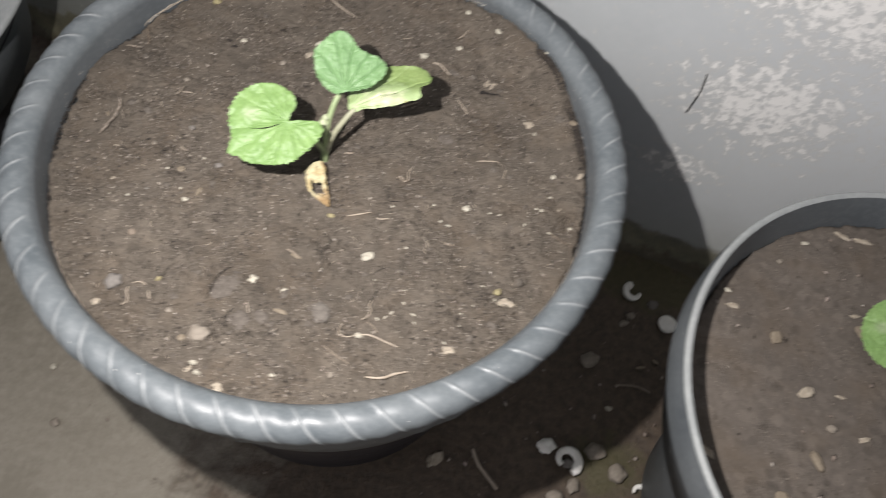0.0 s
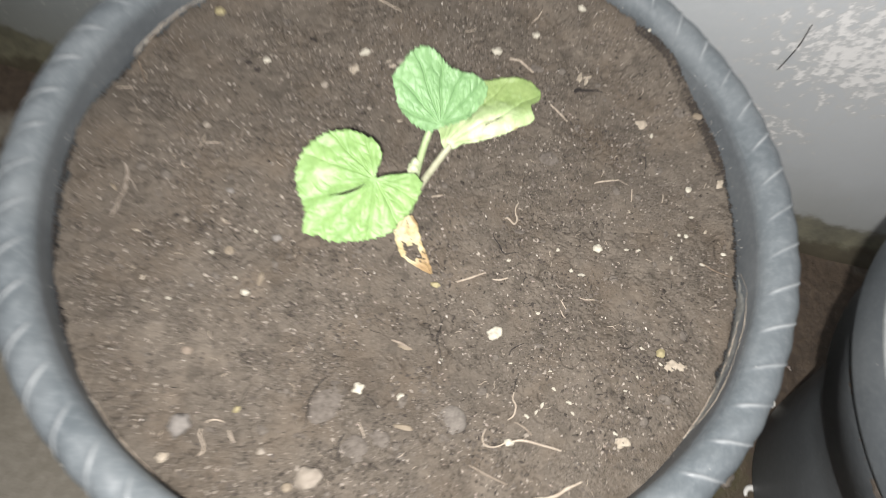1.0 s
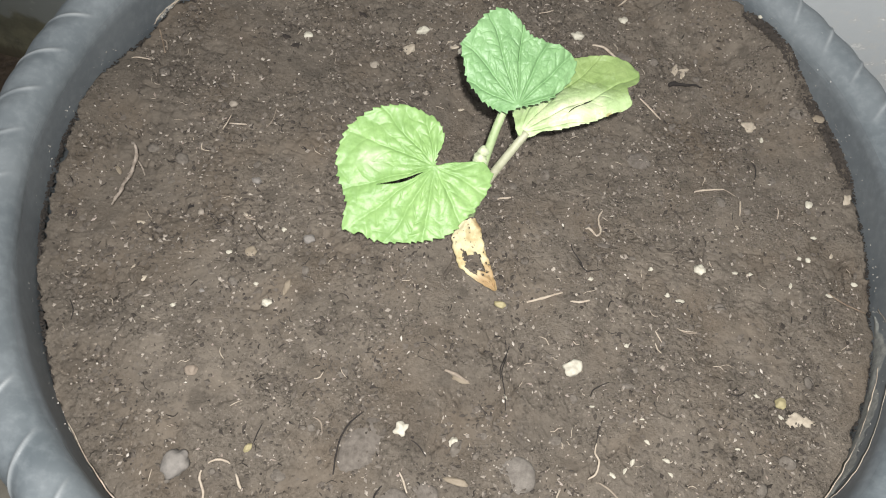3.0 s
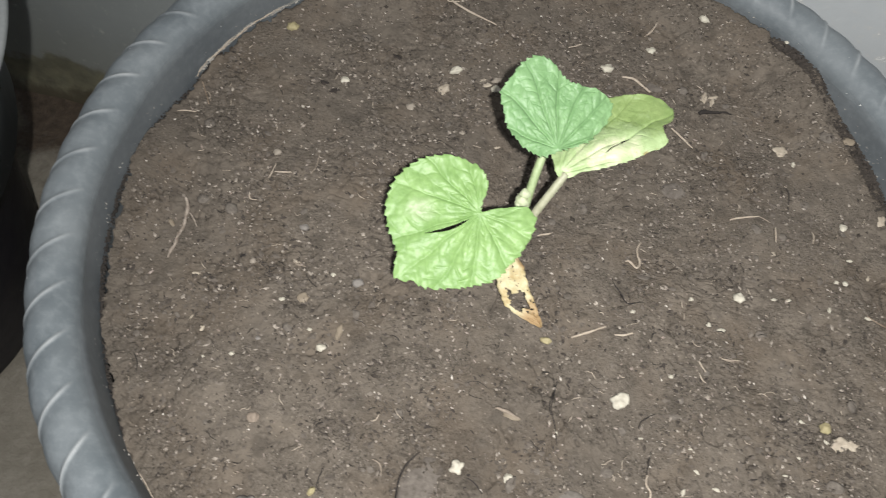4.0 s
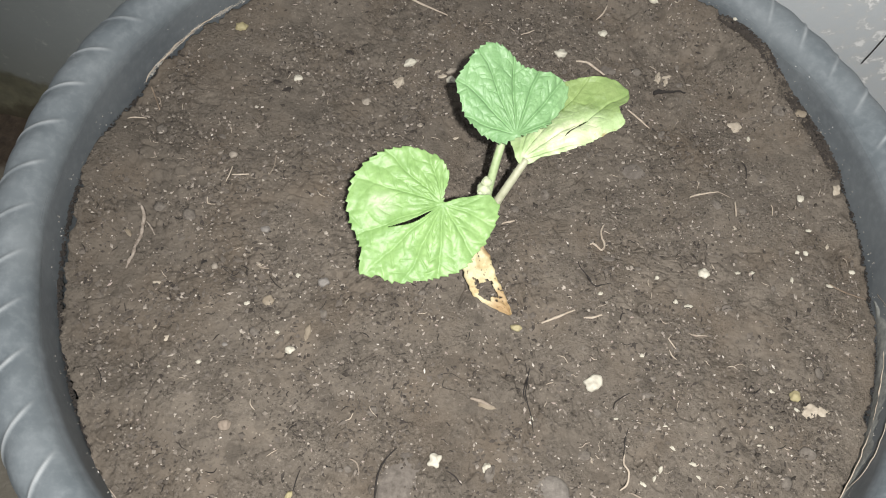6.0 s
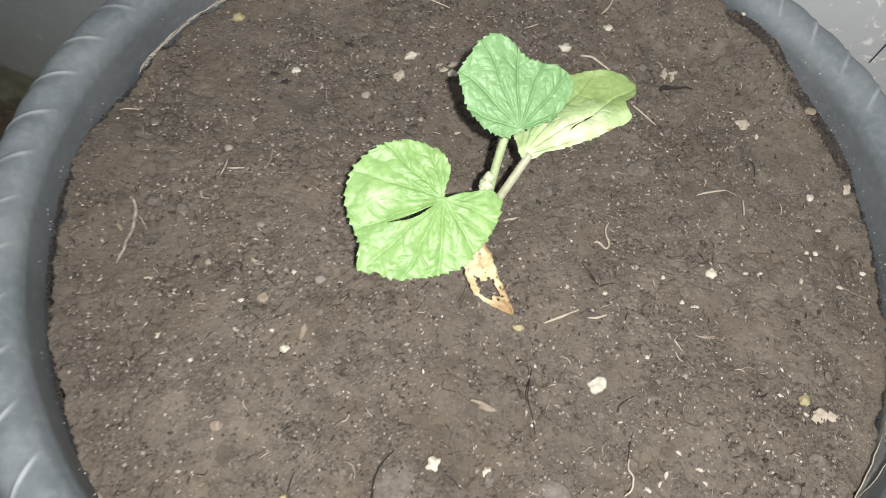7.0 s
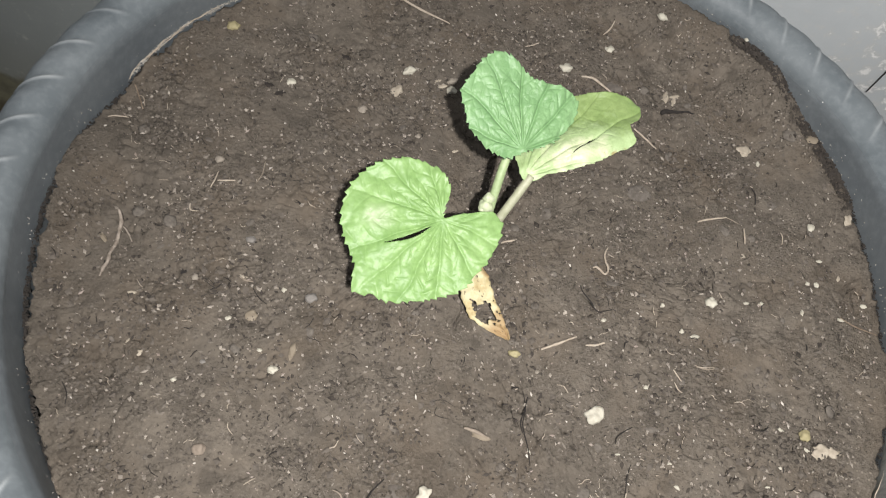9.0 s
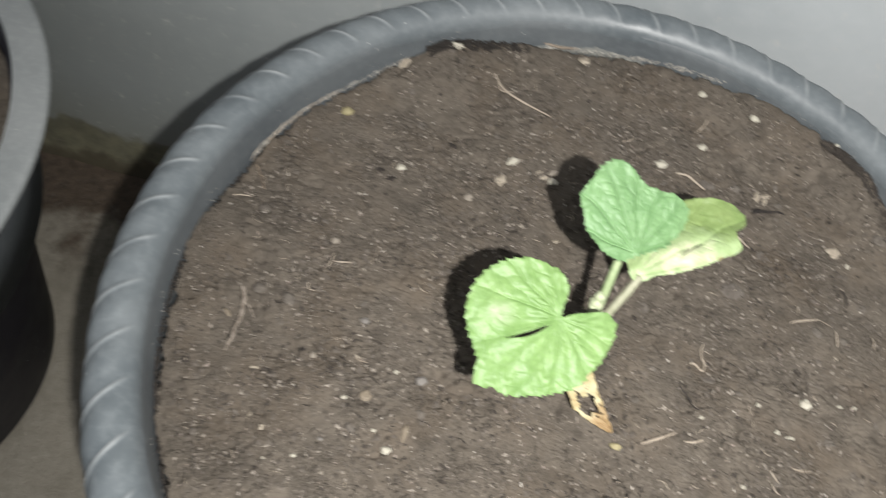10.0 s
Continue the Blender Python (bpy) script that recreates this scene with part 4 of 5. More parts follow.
    build_leaf(plant, "leaf", (0.0060, 0.4440, 0.3445), (-0.168, -0.036, 0.985), low, (-21.5, -17.0), (12, 30, 50, 72), LEAF_SICK, "blotched leaf with bleached yellow-cream patches", grow=(0.987, 0.963), pucker=0.45, teeth=34, tooth=0.0005, tear=gash_3,
               bend=lambda u, v: 1.2 * math.sin(0.22 * (u * 0.3 - v)) - 0.010 * max(-v - 4, 0) ** 2)
    # withered seed leaf lying on the soil
    bm = bmesh.new()
    edges = [((-0.0331, 0.4012), (-0.0273, 0.4037), 0.3120), ((-0.0362, 0.3961), (-0.0245, 0.3996), 0.3110), ((-0.0359, 0.3917), (-0.0238, 0.3952), 0.3095), ((-0.0337, 0.3869), (-0.0219, 0.3903), 0.3080),
             ((-0.0317, 0.3836), (-0.0201, 0.3867), 0.3065), ((-0.0272, 0.3808), (-0.0187, 0.3835), 0.3050), ((-0.0216, 0.3780), (-0.0176, 0.3796), 0.3040), ((-0.0175, 0.3765), (-0.0168, 0.3761), 0.3030)]
    rows, n, across = [], 8, 20
    for i in range((len(edges) - 1) * n + 1):
        k = min(i // n, len(edges) - 2)
        u = i / n - k
        u = u * u * (3 - 2 * u) if k in (0, 6) else u
        (la, ra, za), (lb, rb, zb) = edges[k], edges[k + 1]
        left, right = Vector(la).lerp(Vector(lb), u), Vector(ra).lerp(Vector(rb), u)
        wide, z = (right - left).length, za + (zb - za) * u
        row = []
        for j in range(across + 1):
            q = j / across
            p = left.lerp(right, q + 0.05 * noise.noise((i * 0.25, 4 * (q > 0.5), 2)) * (0.3 + abs(2 * q - 1)))
            cup = (2 * q - 1) ** 2
            row.append(bm.verts.new((p.x, p.y, z + 0.0010 * noise.noise((i * 0.22, q * 4, 1)) - 0.14 * wide * cup + 0.0012 * smooth_step(0.82, 1.0, q) * (i > 10))))
        rows.append(row)
    for a, b in zip(rows, rows[1:]):
        for j in range(across):
            bm.faces.new((a[j], b[j], b[j + 1], a[j + 1]))
    # its lower middle has rotted away, leaving a frayed loop, with pinholes above
    bm.faces.ensure_lookup_table()
    holes = []
    for k, f in enumerate(bm.faces):
        along_leaf, q = (k // across) / n, (k % across + 0.5) / across
        ragged = 0.5 * noise.noise(f.calc_center_median() * 420)
        if 2.9 + ragged < along_leaf < 4.7 + ragged and 0.16 + 0.25 * ragged < q < 0.78 + 0.25 * ragged or noise.noise(f.calc_center_median() * 900) > 0.52 + 0.1 * (along_leaf < 2.5):
            holes.append(f)
    bmesh.ops.delete(bm, geom=holes, context="FACES")
    seed = part("seed_leaf", bm, WITHERED, plant, "withered papery yellow seed leaf")
    solid = seed.modifiers.new("thickness", "SOLIDIFY")
    solid.thickness = 0.0004


build_seedling()


def build_second_seedling():
    plant = tagged(new("cucumber_seedling"), "small seedling with a green leaf in the thin-lipped pot", "plant")
    foot = Vector((0.392, 0.372, soil2_height(0.392, 0.372) - 0.002))
    tip = Vector((0.372, 0.376, 0.281))
    part("stem", tube([foot, foot + Vector((-0.002, 0, 0.012)), tip], [0.0024, 0.0022, 0.0016], 8), STALK, plant)
    shape = [(0, 24.0), (40, 25.0), (80, 24.5), (120, 26.0), (160, 26.5), (200, 27.0), (240, 26.0), (290, 24.0), (325, 21.0), (345, 13.0)]
    build_leaf(plant, "leaf", (0.3645, 0.377, 0.2835), (-0.15, -0.25, 0.95), shape, (9.0, -1.0), (60, 95, 130, 165, 200, 235, 275), LEAF, "bright green serrated leaf")


build_second_seedling()


# ---- bits on the soil ----
WORDS = {"white": ("pebble", "small chalky white pebble on the soil"), "pale": ("pebble", "small pale buff pebble on the soil"), "grey": ("pebble", "small grey pebble in the soil"),
         "pink": ("pebble", "pinkish brown pebble in the soil"), "tan": ("husk", "narrow tan seed husk on the soil"), "yellow": ("wood_chip", "small yellowish chip on the soil"),
         "flake": ("dry_flake", "pale dry flake lying on the soil"), "earth": ("stone", "flat earth-coloured stone half sunk in the soil"), "slab": ("stone", "round pale flat stone half sunk in the soil"), "dark": ("clod", "small dark lump on the soil")}
LINES = {"pale": ("root", "thin pale dry root on the soil"), "tan": ("straw", "short tan bit of straw on the soil"), "brown": ("twig", "thin forked brown twig on the soil"), "bark": ("twig", "thin forked twig with pale peeling bark on the soil"), "black": ("rootlet", "fine black strand on the soil, for a rootlet or a crack")}


def pebble(x, y, size, kind, ratio=1.0, turn=0, z=None):
    name, label = WORDS[kind]
    flat = {"earth": 0.18, "slab": 0.2, "flake": 0.22, "tan": 0.30, "dark": 0.22}.get(kind, 0.6)
    bm = bmesh.new()
    bmesh.ops.create_icosphere(bm, subdivisions=3, radius=0.5)
    seed = x * 713 + y * 391
    edge = {"flake": 0.75, "white": 0.6, "earth": 0.12, "slab": 0.12, "dark": 0.9}.get(kind, 0.38)
    for v in bm.verts:
        k = 1 + edge * noise.noise(v.co * 2.6 + Vector((seed, 0, 0))) + (0.05 if kind in ("earth", "slab") else 0.14) * noise.noise(v.co * 7 + Vector((seed, 3, 0)))
        v.co = Vector((v.co.x * k, v.co.y * k * ratio, v.co.z * k * flat)) * size
    ob = mesh_object(name, bm, STONE[kind])
    z = soil_height(x, y) if z is None else z
    ob.matrix_world = pose(x, y, z + size * flat * (-0.22 if kind in ("earth", "slab") else 0.22), 0, 0, turn)
    tagged(ob, label, name.replace("_", " "), group=label)


def twig(points, width, kind, ends=(0.9, 0.9), raised=None):
    name, label = LINES[kind]
    rnd = random.Random(int(1e5 * abs(points[0][0])))
    lift = raised or (0.0012 if kind != "black" else 0.0004)
    width *= 0.6 if kind == "black" and width < 0.0015 else 1.0
    pts = [(x, y, soil_height(x, y) + lift + rnd.uniform(0, 0.0008)) for x, y in points]
    n = len(pts)
    radii = [0.5 * width * (ends[0] + (ends[1] - ends[0]) * i / (n - 1)) * (1.0 if 0 < i < n - 1 else 0.6) * rnd.uniform(0.8, 1.15) for i in range(n)]
    x0, y0, z0 = pts[0]
    bm = tube([(x - x0, y - y0, z - z0) for x, y, z in pts], radii, 6)
    for v in bm.verts:
        v.co += 0.16 * width * noise.noise_vector(v.co * 700)
    ob = mesh_object(name, bm, FIBRE[kind])
    ob.location = pts[0]
    tagged(ob, label, name, group=label)


twig([(-0.1723, 0.4282), (-0.1707, 0.4236), (-0.1706, 0.4184), (-0.1706, 0.4133), (-0.1718, 0.4088), (-0.1719, 0.4041), (-0.1731, 0.4009), (-0.1739, 0.3979)], 0.0019, "bark", ends=(0.95, 0.6), raised=0.0030)
twig([(-0.1702, 0.4221), (-0.1683, 0.4198), (-0.1668, 0.4176), (-0.1655, 0.4151)], 0.0008, "bark", raised=0.0012)
pebble(-0.1769, 0.4166, 0.0046, "tan", 0.4, -50)
pebble(-0.1363, 0.4557, 0.0040, "pale", 0.8, 0)
pebble(-0.1191, 0.4171, 0.0040, "grey", 0.75, 0)
pebble(-0.1387, 0.3997, 0.0025, "pale", 1.0, 0)
twig([(-0.1380, 0.4407), (-0.1368, 0.4435), (-0.1357, 0.4486)], 0.0007, "pale")
twig([(-0.1358, 0.4444), (-0.1321, 0.4440), (-0.1283, 0.4443)], 0.0009, "pale")
twig([(-0.1170, 0.4549), (-0.1179, 0.4483), (-0.1198, 0.4441)], 0.0007, "tan")
twig([(-0.1451, 0.4329), (-0.1445, 0.4296), (-0.1415, 0.4292)], 0.0007, "pale")
pebble(-0.0989, 0.3699, 0.0070, "tan", 0.35, 80)
pebble(-0.1057, 0.3628, 0.0037, "white", 0.8, 0)
pebble(-0.1277, 0.3327, 0.0046, "pink", 0.85, 0)
twig([(-0.0799, 0.3369), (-0.0810, 0.3346), (-0.0829, 0.3339)], 0.0006, "pale")
pebble(-0.0062, 0.3057, 0.0152, "slab", 0.95, 0)
pebble(-0.1396, 0.5316, 0.0057, "yellow", 0.8, 0)
twig([(-0.1779, 0.4938), (-0.1752, 0.4879), (-0.1721, 0.4802)], 0.0010, "brown")
twig([(-0.1752, 0.4879), (-0.1729, 0.4865), (-0.1718, 0.4824)], 0.0007, "tan")
# three dark lumps stand in for shaded pits in the soil
pebble(-0.0860, 0.5178, 0.0040, "dark", 0.5, -30)
pebble(-0.1143, 0.4936, 0.0048, "dark", 0.6, 10)
pebble(-0.1202, 0.4991, 0.0042, "dark", 0.6, -20)
pebble(-0.0621, 0.4990, 0.0066, "flake", 0.6, 60)
pebble(-0.0568, 0.5094, 0.0058, "white", 0.6, 30)
pebble(-0.0774, 0.4863, 0.0043, "pale", 1.0, 0)
pebble(-0.1105, 0.5016, 0.0036, "white", 1.0, 0)
pebble(0.0179, 0.5170, 0.0056, "white", 0.8, 0)
pebble(0.0416, 0.5320, 0.0040, "white", 0.9, 0)
pebble(-0.0365, 0.5060, 0.0053, "pale", 0.5, 20)
twig([(0.0253, 0.5126), (0.0310, 0.5121), (0.0350, 0.5088), (0.0390, 0.5049)], 0.0014, "pale")
twig([(0.0480, 0.4849), (0.0520, 0.4815), (0.0578, 0.4750)], 0.0011, "pale")
twig([(0.0626, 0.4946), (0.0645, 0.4958), (0.0666, 0.4963), (0.0707, 0.4959), (0.0749, 0.4962), (0.0788, 0.4953)], 0.0021, "black", ends=(1.5, 0.35), raised=0.0012)
pebble(0.0663, 0.5049, 0.0067, "flake", 0.4, 70)
pebble(0.0710, 0.5057, 0.0045, "flake", 0.5, 10)
pebble(0.0467, 0.4504, 0.0122, "earth", 0.7, 0)
pebble(0.1010, 0.4774, 0.0076, "flake", 0.7, 30)
pebble(0.1055, 0.4696, 0.0032, "white", 0.5, 80)
pebble(0.1301, 0.4789, 0.0055, "tan", 0.8, 0)
twig([(0.0996, 0.4560), (0.1005, 0.4521), (0.0997, 0.4470)], 0.0013, "black")
twig([(0.0696, 0.4350), (0.0741, 0.4363), (0.0833, 0.4377)], 0.0011, "pale")
twig([(0.0833, 0.4377), (0.0851, 0.4367), (0.0883, 0.4345)], 0.0005, "tan")
pebble(0.1219, 0.4351, 0.0031, "white", 1.0, 0)
pebble(0.1399, 0.4394, 0.0053, "flake", 0.6, 60)
twig([(0.0288, 0.4215), (0.0270, 0.4181), (0.0268, 0.4144), (0.0275, 0.4118), (0.0270, 0.4094), (0.0254, 0.4080), (0.0240, 0.4097), (0.0222, 0.4110), (0.0208, 0.4109)], 0.0013, "pale", ends=(0.6, 0.8))
pebble(0.0685, 0.3963, 0.0047, "white", 0.85, 0)
twig([(-0.0040, 0.3735), (0.0031, 0.3760), (0.0102, 0.3786)], 0.0013, "pale", ends=(1.1, 0.6))
twig([(0.0135, 0.3754), (0.0176, 0.3756), (0.0213, 0.3766)], 0.0012, "pale")
pebble(-0.0145, 0.3717, 0.0047, "yellow", 0.6, -10)
pebble(0.0145, 0.3476, 0.0066, "white", 1.0, 40)
twig([(-0.0347, 0.3424), (-0.0303, 0.3411), (-0.0253, 0.3388)], 0.0016, "tan")
pebble(0.0971, 0.3422, 0.0047, "yellow", 0.9, 50)
pebble(0.1013, 0.3358, 0.0064, "flake", 0.8, 20)
pebble(0.1067, 0.3358, 0.0052, "flake", 0.7, -20)
twig([(-0.0117, 0.3573), (-0.0112, 0.3502), (-0.0128, 0.3438), (-0.0113, 0.3355), (-0.0108, 0.3290)], 0.0008, "black")
# black strand laid in for the shade of a crack
twig([(0.0265, 0.3299), (0.0246, 0.3252), (0.0228, 0.3154)], 0.0008, "black")
twig([(0.1231, 0.3916), (0.1294, 0.3884), (0.1396, 0.3853)], 0.0007, "brown")
twig([(0.0761, 0.3441), (0.0797, 0.3433), (0.0825, 0.3450)], 0.0009, "black")
pebble(-0.0295, 0.3163, 0.0038, "white", 0.7, 60)
pebble(-0.0491, 0.3189, 0.0049, "white", 0.9, 30)
twig([(0.0390, 0.5408), (0.0423, 0.5435), (0.0450, 0.5475)], 0.0009, "pale")
twig([(-0.0008, 0.5289), (0.0034, 0.5309), (0.0064, 0.5329)], 0.0008, "pale")
twig([(-0.0667, 0.5648), (-0.0615, 0.5571), (-0.0523, 0.5498), (-0.0373, 0.5417)], 0.0013, "pale")
twig([(-0.0645, 0.5622), (-0.0627, 0.5563), (-0.0566, 0.5559)], 0.0009, "pale")
pebble(-0.1135, 0.5636, 0.0080, "flake", 0.5, 60)
pebble(-0.0877, 0.5731, 0.0075, "white", 0.35, 10)
pebble(-0.0183, 0.5818, 0.0058, "flake", 0.9, 0)
pebble(-0.0999, 0.5803, 0.0057, "pale", 0.5, 0)
pebble(0.0428, 0.5617, 0.0039, "white", 1.0, 0)
pebble(0.0670, 0.5467, 0.0051, "white", 0.5, -40)
twig([(-0.0447, 0.3501), (-0.0451, 0.3470), (-0.0400, 0.3454)], 0.0006, "black")
twig([(-0.0461, 0.3522), (-0.0420, 0.3527), (-0.0378, 0.3501)], 0.0006, "black")
twig([(-0.1436, 0.3266), (-0.1425, 0.3244), (-0.1397, 0.3228)], 0.0006, "black")
twig([(-0.1787, 0.3561), (-0.1764, 0.3520), (-0.1760, 0.3479)], 0.0008, "black")
twig([(-0.1336, 0.3993), (-0.1312, 0.3969), (-0.1314, 0.3945)], 0.0006, "black")
twig([(0.0570, 0.3692), (0.0613, 0.3678), (0.0658, 0.3681)], 0.0007, "tan")
twig([(0.0472, 0.3613), (0.0484, 0.3586), (0.0495, 0.3569)], 0.0006, "pale")
twig([(-0.0175, 0.4200), (-0.0146, 0.4212), (-0.0116, 0.4218)], 0.0012, "pale")
twig([(-0.1849, 0.4736), (-0.1817, 0.4749), (-0.1771, 0.4751)], 0.0007, "pale")
twig([(-0.1594, 0.4436), (-0.1555, 0.4438)], 0.0007, "tan")
twig([(0.0201, 0.2964), (0.0265, 0.2973), (0.0347, 0.2956), (0.0445, 0.2931)], 0.0013, "pale")
pebble(0.0207, 0.2965, 0.0045, "white", 0.7, 0)
twig([(0.0019, 0.2859), (0.0105, 0.2815), (0.0194, 0.2776)], 0.0012, "tan")
twig([(0.0303, 0.2717), (0.0393, 0.2726), (0.0464, 0.2766), (0.0534, 0.2797)], 0.0019, "pale")
pebble(-0.0684, 0.2776, 0.0115, "pale", 0.9, 0)
pebble(-0.0771, 0.2738, 0.0041, "tan", 1.0, 0)
pebble(-0.0484, 0.2488, 0.0058, "flake", 0.9, 0)
pebble(-0.0273, 0.3017, 0.0093, "tan", 0.3, -12)
pebble(-0.0284, 0.3396, 0.0077, "tan", 0.3, -20)
pebble(-0.0659, 0.2604, 0.0041, "white", 0.6, 0)
pebble(-0.0675, 0.2565, 0.0047, "flake", 0.6, 40)
pebble(-0.0622, 0.2552, 0.0041, "white", 0.6, 0)
pebble(-0.0210, 0.2622, 0.0035, "white", 0.6, 0)
pebble(0.0107, 0.2697, 0.0037, "pale", 1.0, 0)
pebble(0.0735, 0.2980, 0.0065, "flake", 0.7, 0)
pebble(-0.1259, 0.2990, 0.0105, "grey", 0.8, 60)
pebble(-0.1155, 0.3842, 0.0046, "tan", 1.0, 0)
pebble(-0.0899, 0.2888, 0.0036, "pale", 1.0, 0)
# flat stones, cracks and roots towards the front
pebble(-0.0627, 0.3111, 0.0258, "earth", 0.58, 67)
pebble(-0.0497, 0.2910, 0.0137, "earth", 0.95, 20)
pebble(-0.0386, 0.2959, 0.0106, "earth", 0.9, 0)
# the next two black strands draw the shaded cracks beside the stones
twig([(-0.0633, 0.3236), (-0.0677, 0.3190), (-0.0703, 0.3137), (-0.0713, 0.3069), (-0.0714, 0.3002)], 0.0013, "black")
twig([(-0.0539, 0.2977), (-0.0560, 0.2942), (-0.0564, 0.2899), (-0.0554, 0.2848)], 0.0013, "black")
twig([(-0.0990, 0.3157), (-0.1001, 0.3125), (-0.1011, 0.3084)], 0.0008, "black")
twig([(-0.0450, 0.3151), (-0.0421, 0.3132), (-0.0391, 0.3096)], 0.0010, "black")
pebble(-0.0449, 0.3158, 0.0020, "dark", 1, 0)
twig([(-0.1167, 0.2852), (-0.1144, 0.2875), (-0.1147, 0.2907), (-0.1168, 0.2947), (-0.1165, 0.2973)], 0.0011, "pale")
twig([(-0.1149, 0.3000), (-0.1121, 0.3014), (-0.1092, 0.3013), (-0.1073, 0.3004)], 0.0010, "pale")
twig([(-0.1048, 0.2974), (-0.1031, 0.2939), (-0.1020, 0.2922)], 0.0013, "pale")
twig([(0.0235, 0.3198), (0.0228, 0.3163), (0.0242, 0.3131), (0.0229, 0.3085), (0.0202, 0.3067)], 0.0010, "pale")
twig([(0.0237, 0.3057), (0.0279, 0.3031), (0.0312, 0.2996)], 0.0011, "tan")
twig([(0.0101, 0.3022), (0.0086, 0.2984), (0.0098, 0.2950), (0.0147, 0.2943), (0.0202, 0.2967)], 0.0010, "pale")
twig([(-0.0482, 0.3030), (-0.0463, 0.2995), (-0.0449, 0.2959)], 0.0009, "pale")
pebble(0.0290, 0.3000, 0.0025, "pale", 0.7, 0)
twig([(-0.0811, 0.3195), (-0.0782, 0.3179), (-0.0772, 0.3142)], 0.0007, "tan")
pebble(0.0424, 0.3218, 0.0023, "white", 0.5, -40)
pebble(0.0365, 0.3139, 0.0025, "white", 0.5, 70)
pebble(0.0494, 0.3156, 0.0026, "white", 0.5, -20)
pebble(0.0510, 0.3108, 0.0021, "white", 0.5, -50)
pebble(0.0292, 0.3086, 0.0025, "white", 0.5, -40)
pebble(0.0706, 0.3022, 0.0024, "white", 0.5, -40)
pebble(0.0773, 0.3225, 0.0019, "white", 0.5, 0)
pebble(0.0773, 0.3146, 0.0017, "white", 0.5, 0)
pebble(0.0412, 0.3305, 0.0016, "white", 0.5, 0)
pebble(0.0878, 0.3444, 0.0022, "white", 0.5, -30)
pebble(0.0337, 0.3107, 0.0023, "white", 0.5, 60)
pebble(-0.0109, 0.3343, 0.0021, "white", 0.5, -60)
pebble(0.0222, 0.3338, 0.0016, "white", 0.5, 0)
pebble(0.0838, 0.3295, 0.0017, "white", 0.5, -40)
pebble(0.0964, 0.3367, 0.0022, "white", 0.5, -40)
pebble(-0.1027, 0.3070, 0.0037, "yellow", 0.6, 60)
pebble(-0.1314, 0.2848, 0.0042, "flake", 0.9, 0)
# finer bits
twig([(-0.0653, 0.5912), (-0.0452, 0.5899), (-0.0249, 0.5913), (-0.0046, 0.5909), (0.0162, 0.5894)], 0.0026, "pale")
twig([(-0.0498, 0.5914), (-0.0312, 0.5877), (-0.0155, 0.5910)], 0.0020, "tan")
pebble(-0.0412, 0.5029, 0.0038, "flake", 0.6, 20)
pebble(-0.0367, 0.5006, 0.0043, "white", 0.8, 0)
pebble(-0.0432, 0.5058, 0.0032, "flake", 0.5, 30)
pebble(-0.0523, 0.4725, 0.0026, "pale", 0.8, 0)
pebble(-0.0924, 0.4616, 0.0020, "pale", 1, 0)
pebble(-0.0357, 0.4674, 0.0026, "flake", 0.6, 20)
pebble(0.0418, 0.5093, 0.0085, "earth", 0.8, 0)
pebble(0.0698, 0.5024, 0.0046, "flake", 0.4, 70)
pebble(0.1039, 0.5287, 0.0024, "white", 0.8, 0)
pebble(0.0843, 0.3970, 0.0024, "white", 0.5, 0)
pebble(0.0906, 0.3969, 0.0022, "white", 0.6, 20)
pebble(0.1172, 0.4066, 0.0025, "white", 0.8, 0)
pebble(0.1133, 0.4073, 0.0020, "white", 0.8, 40)
pebble(0.1218, 0.4185, 0.0026, "white", 0.5, 0)
pebble(0.1287, 0.4106, 0.0025, "flake", 0.5, 60)
pebble(0.1074, 0.3932, 0.0024, "white", 0.5, 80)
pebble(0.1240, 0.3908, 0.0029, "white", 0.4, -20)
pebble(0.1374, 0.3986, 0.0025, "white", 0.7, 0)
pebble(0.0478, 0.3943, 0.0021, "white", 0.7, 30)
pebble(0.0592, 0.3811, 0.0033, "white", 0.4, 5)
pebble(0.0541, 0.3831, 0.0019, "white", 1, 0)
pebble(0.0877, 0.4196, 0.0020, "flake", 0.8, 0)
pebble(-0.1240, 0.3829, 0.0021, "white", 0.8, 20)
pebble(-0.1404, 0.3580, 0.0020, "white", 0.7, 0)
pebble(-0.1514, 0.3561, 0.0012, "white", 1, 0)
pebble(-0.1289, 0.3520, 0.0016, "pale", 1, 0)
pebble(-0.1110, 0.3703, 0.0017, "white", 0.8, 0)
pebble(-0.1042, 0.3953, 0.0017, "white", 1, 0)
pebble(-0.1613, 0.3926, 0.0029, "flake", 0.5, 0)
pebble(-0.1206, 0.4013, 0.0030, "flake", 0.4, -20)
pebble(-0.0936, 0.3926, 0.0048, "grey", 0.8, 0)
pebble(-0.1313, 0.3654, 0.0020, "grey", 0.9, 0)
pebble(-0.1546, 0.3685, 0.0036, "flake", 0.7, 30)
pebble(-0.1596, 0.3728, 0.0024, "flake", 0.4, 70)
pebble(0.0221, 0.3864, 0.0021, "white", 0.7, 0)
pebble(0.0365, 0.3597, 0.0020, "white", 0.8, 0)
pebble(0.0241, 0.3601, 0.0018, "pale", 0.7, 0)
pebble(-0.0057, 0.3650, 0.0017, "pale", 0.8, 0)
pebble(0.0498, 0.3518, 0.0022, "pale", 0.8, 0)
twig([(-0.1164, 0.3963), (-0.1145, 0.3930), (-0.1124, 0.3905), (-0.1101, 0.3887)], 0.0011, "black", ends=(0.6, 0.8))
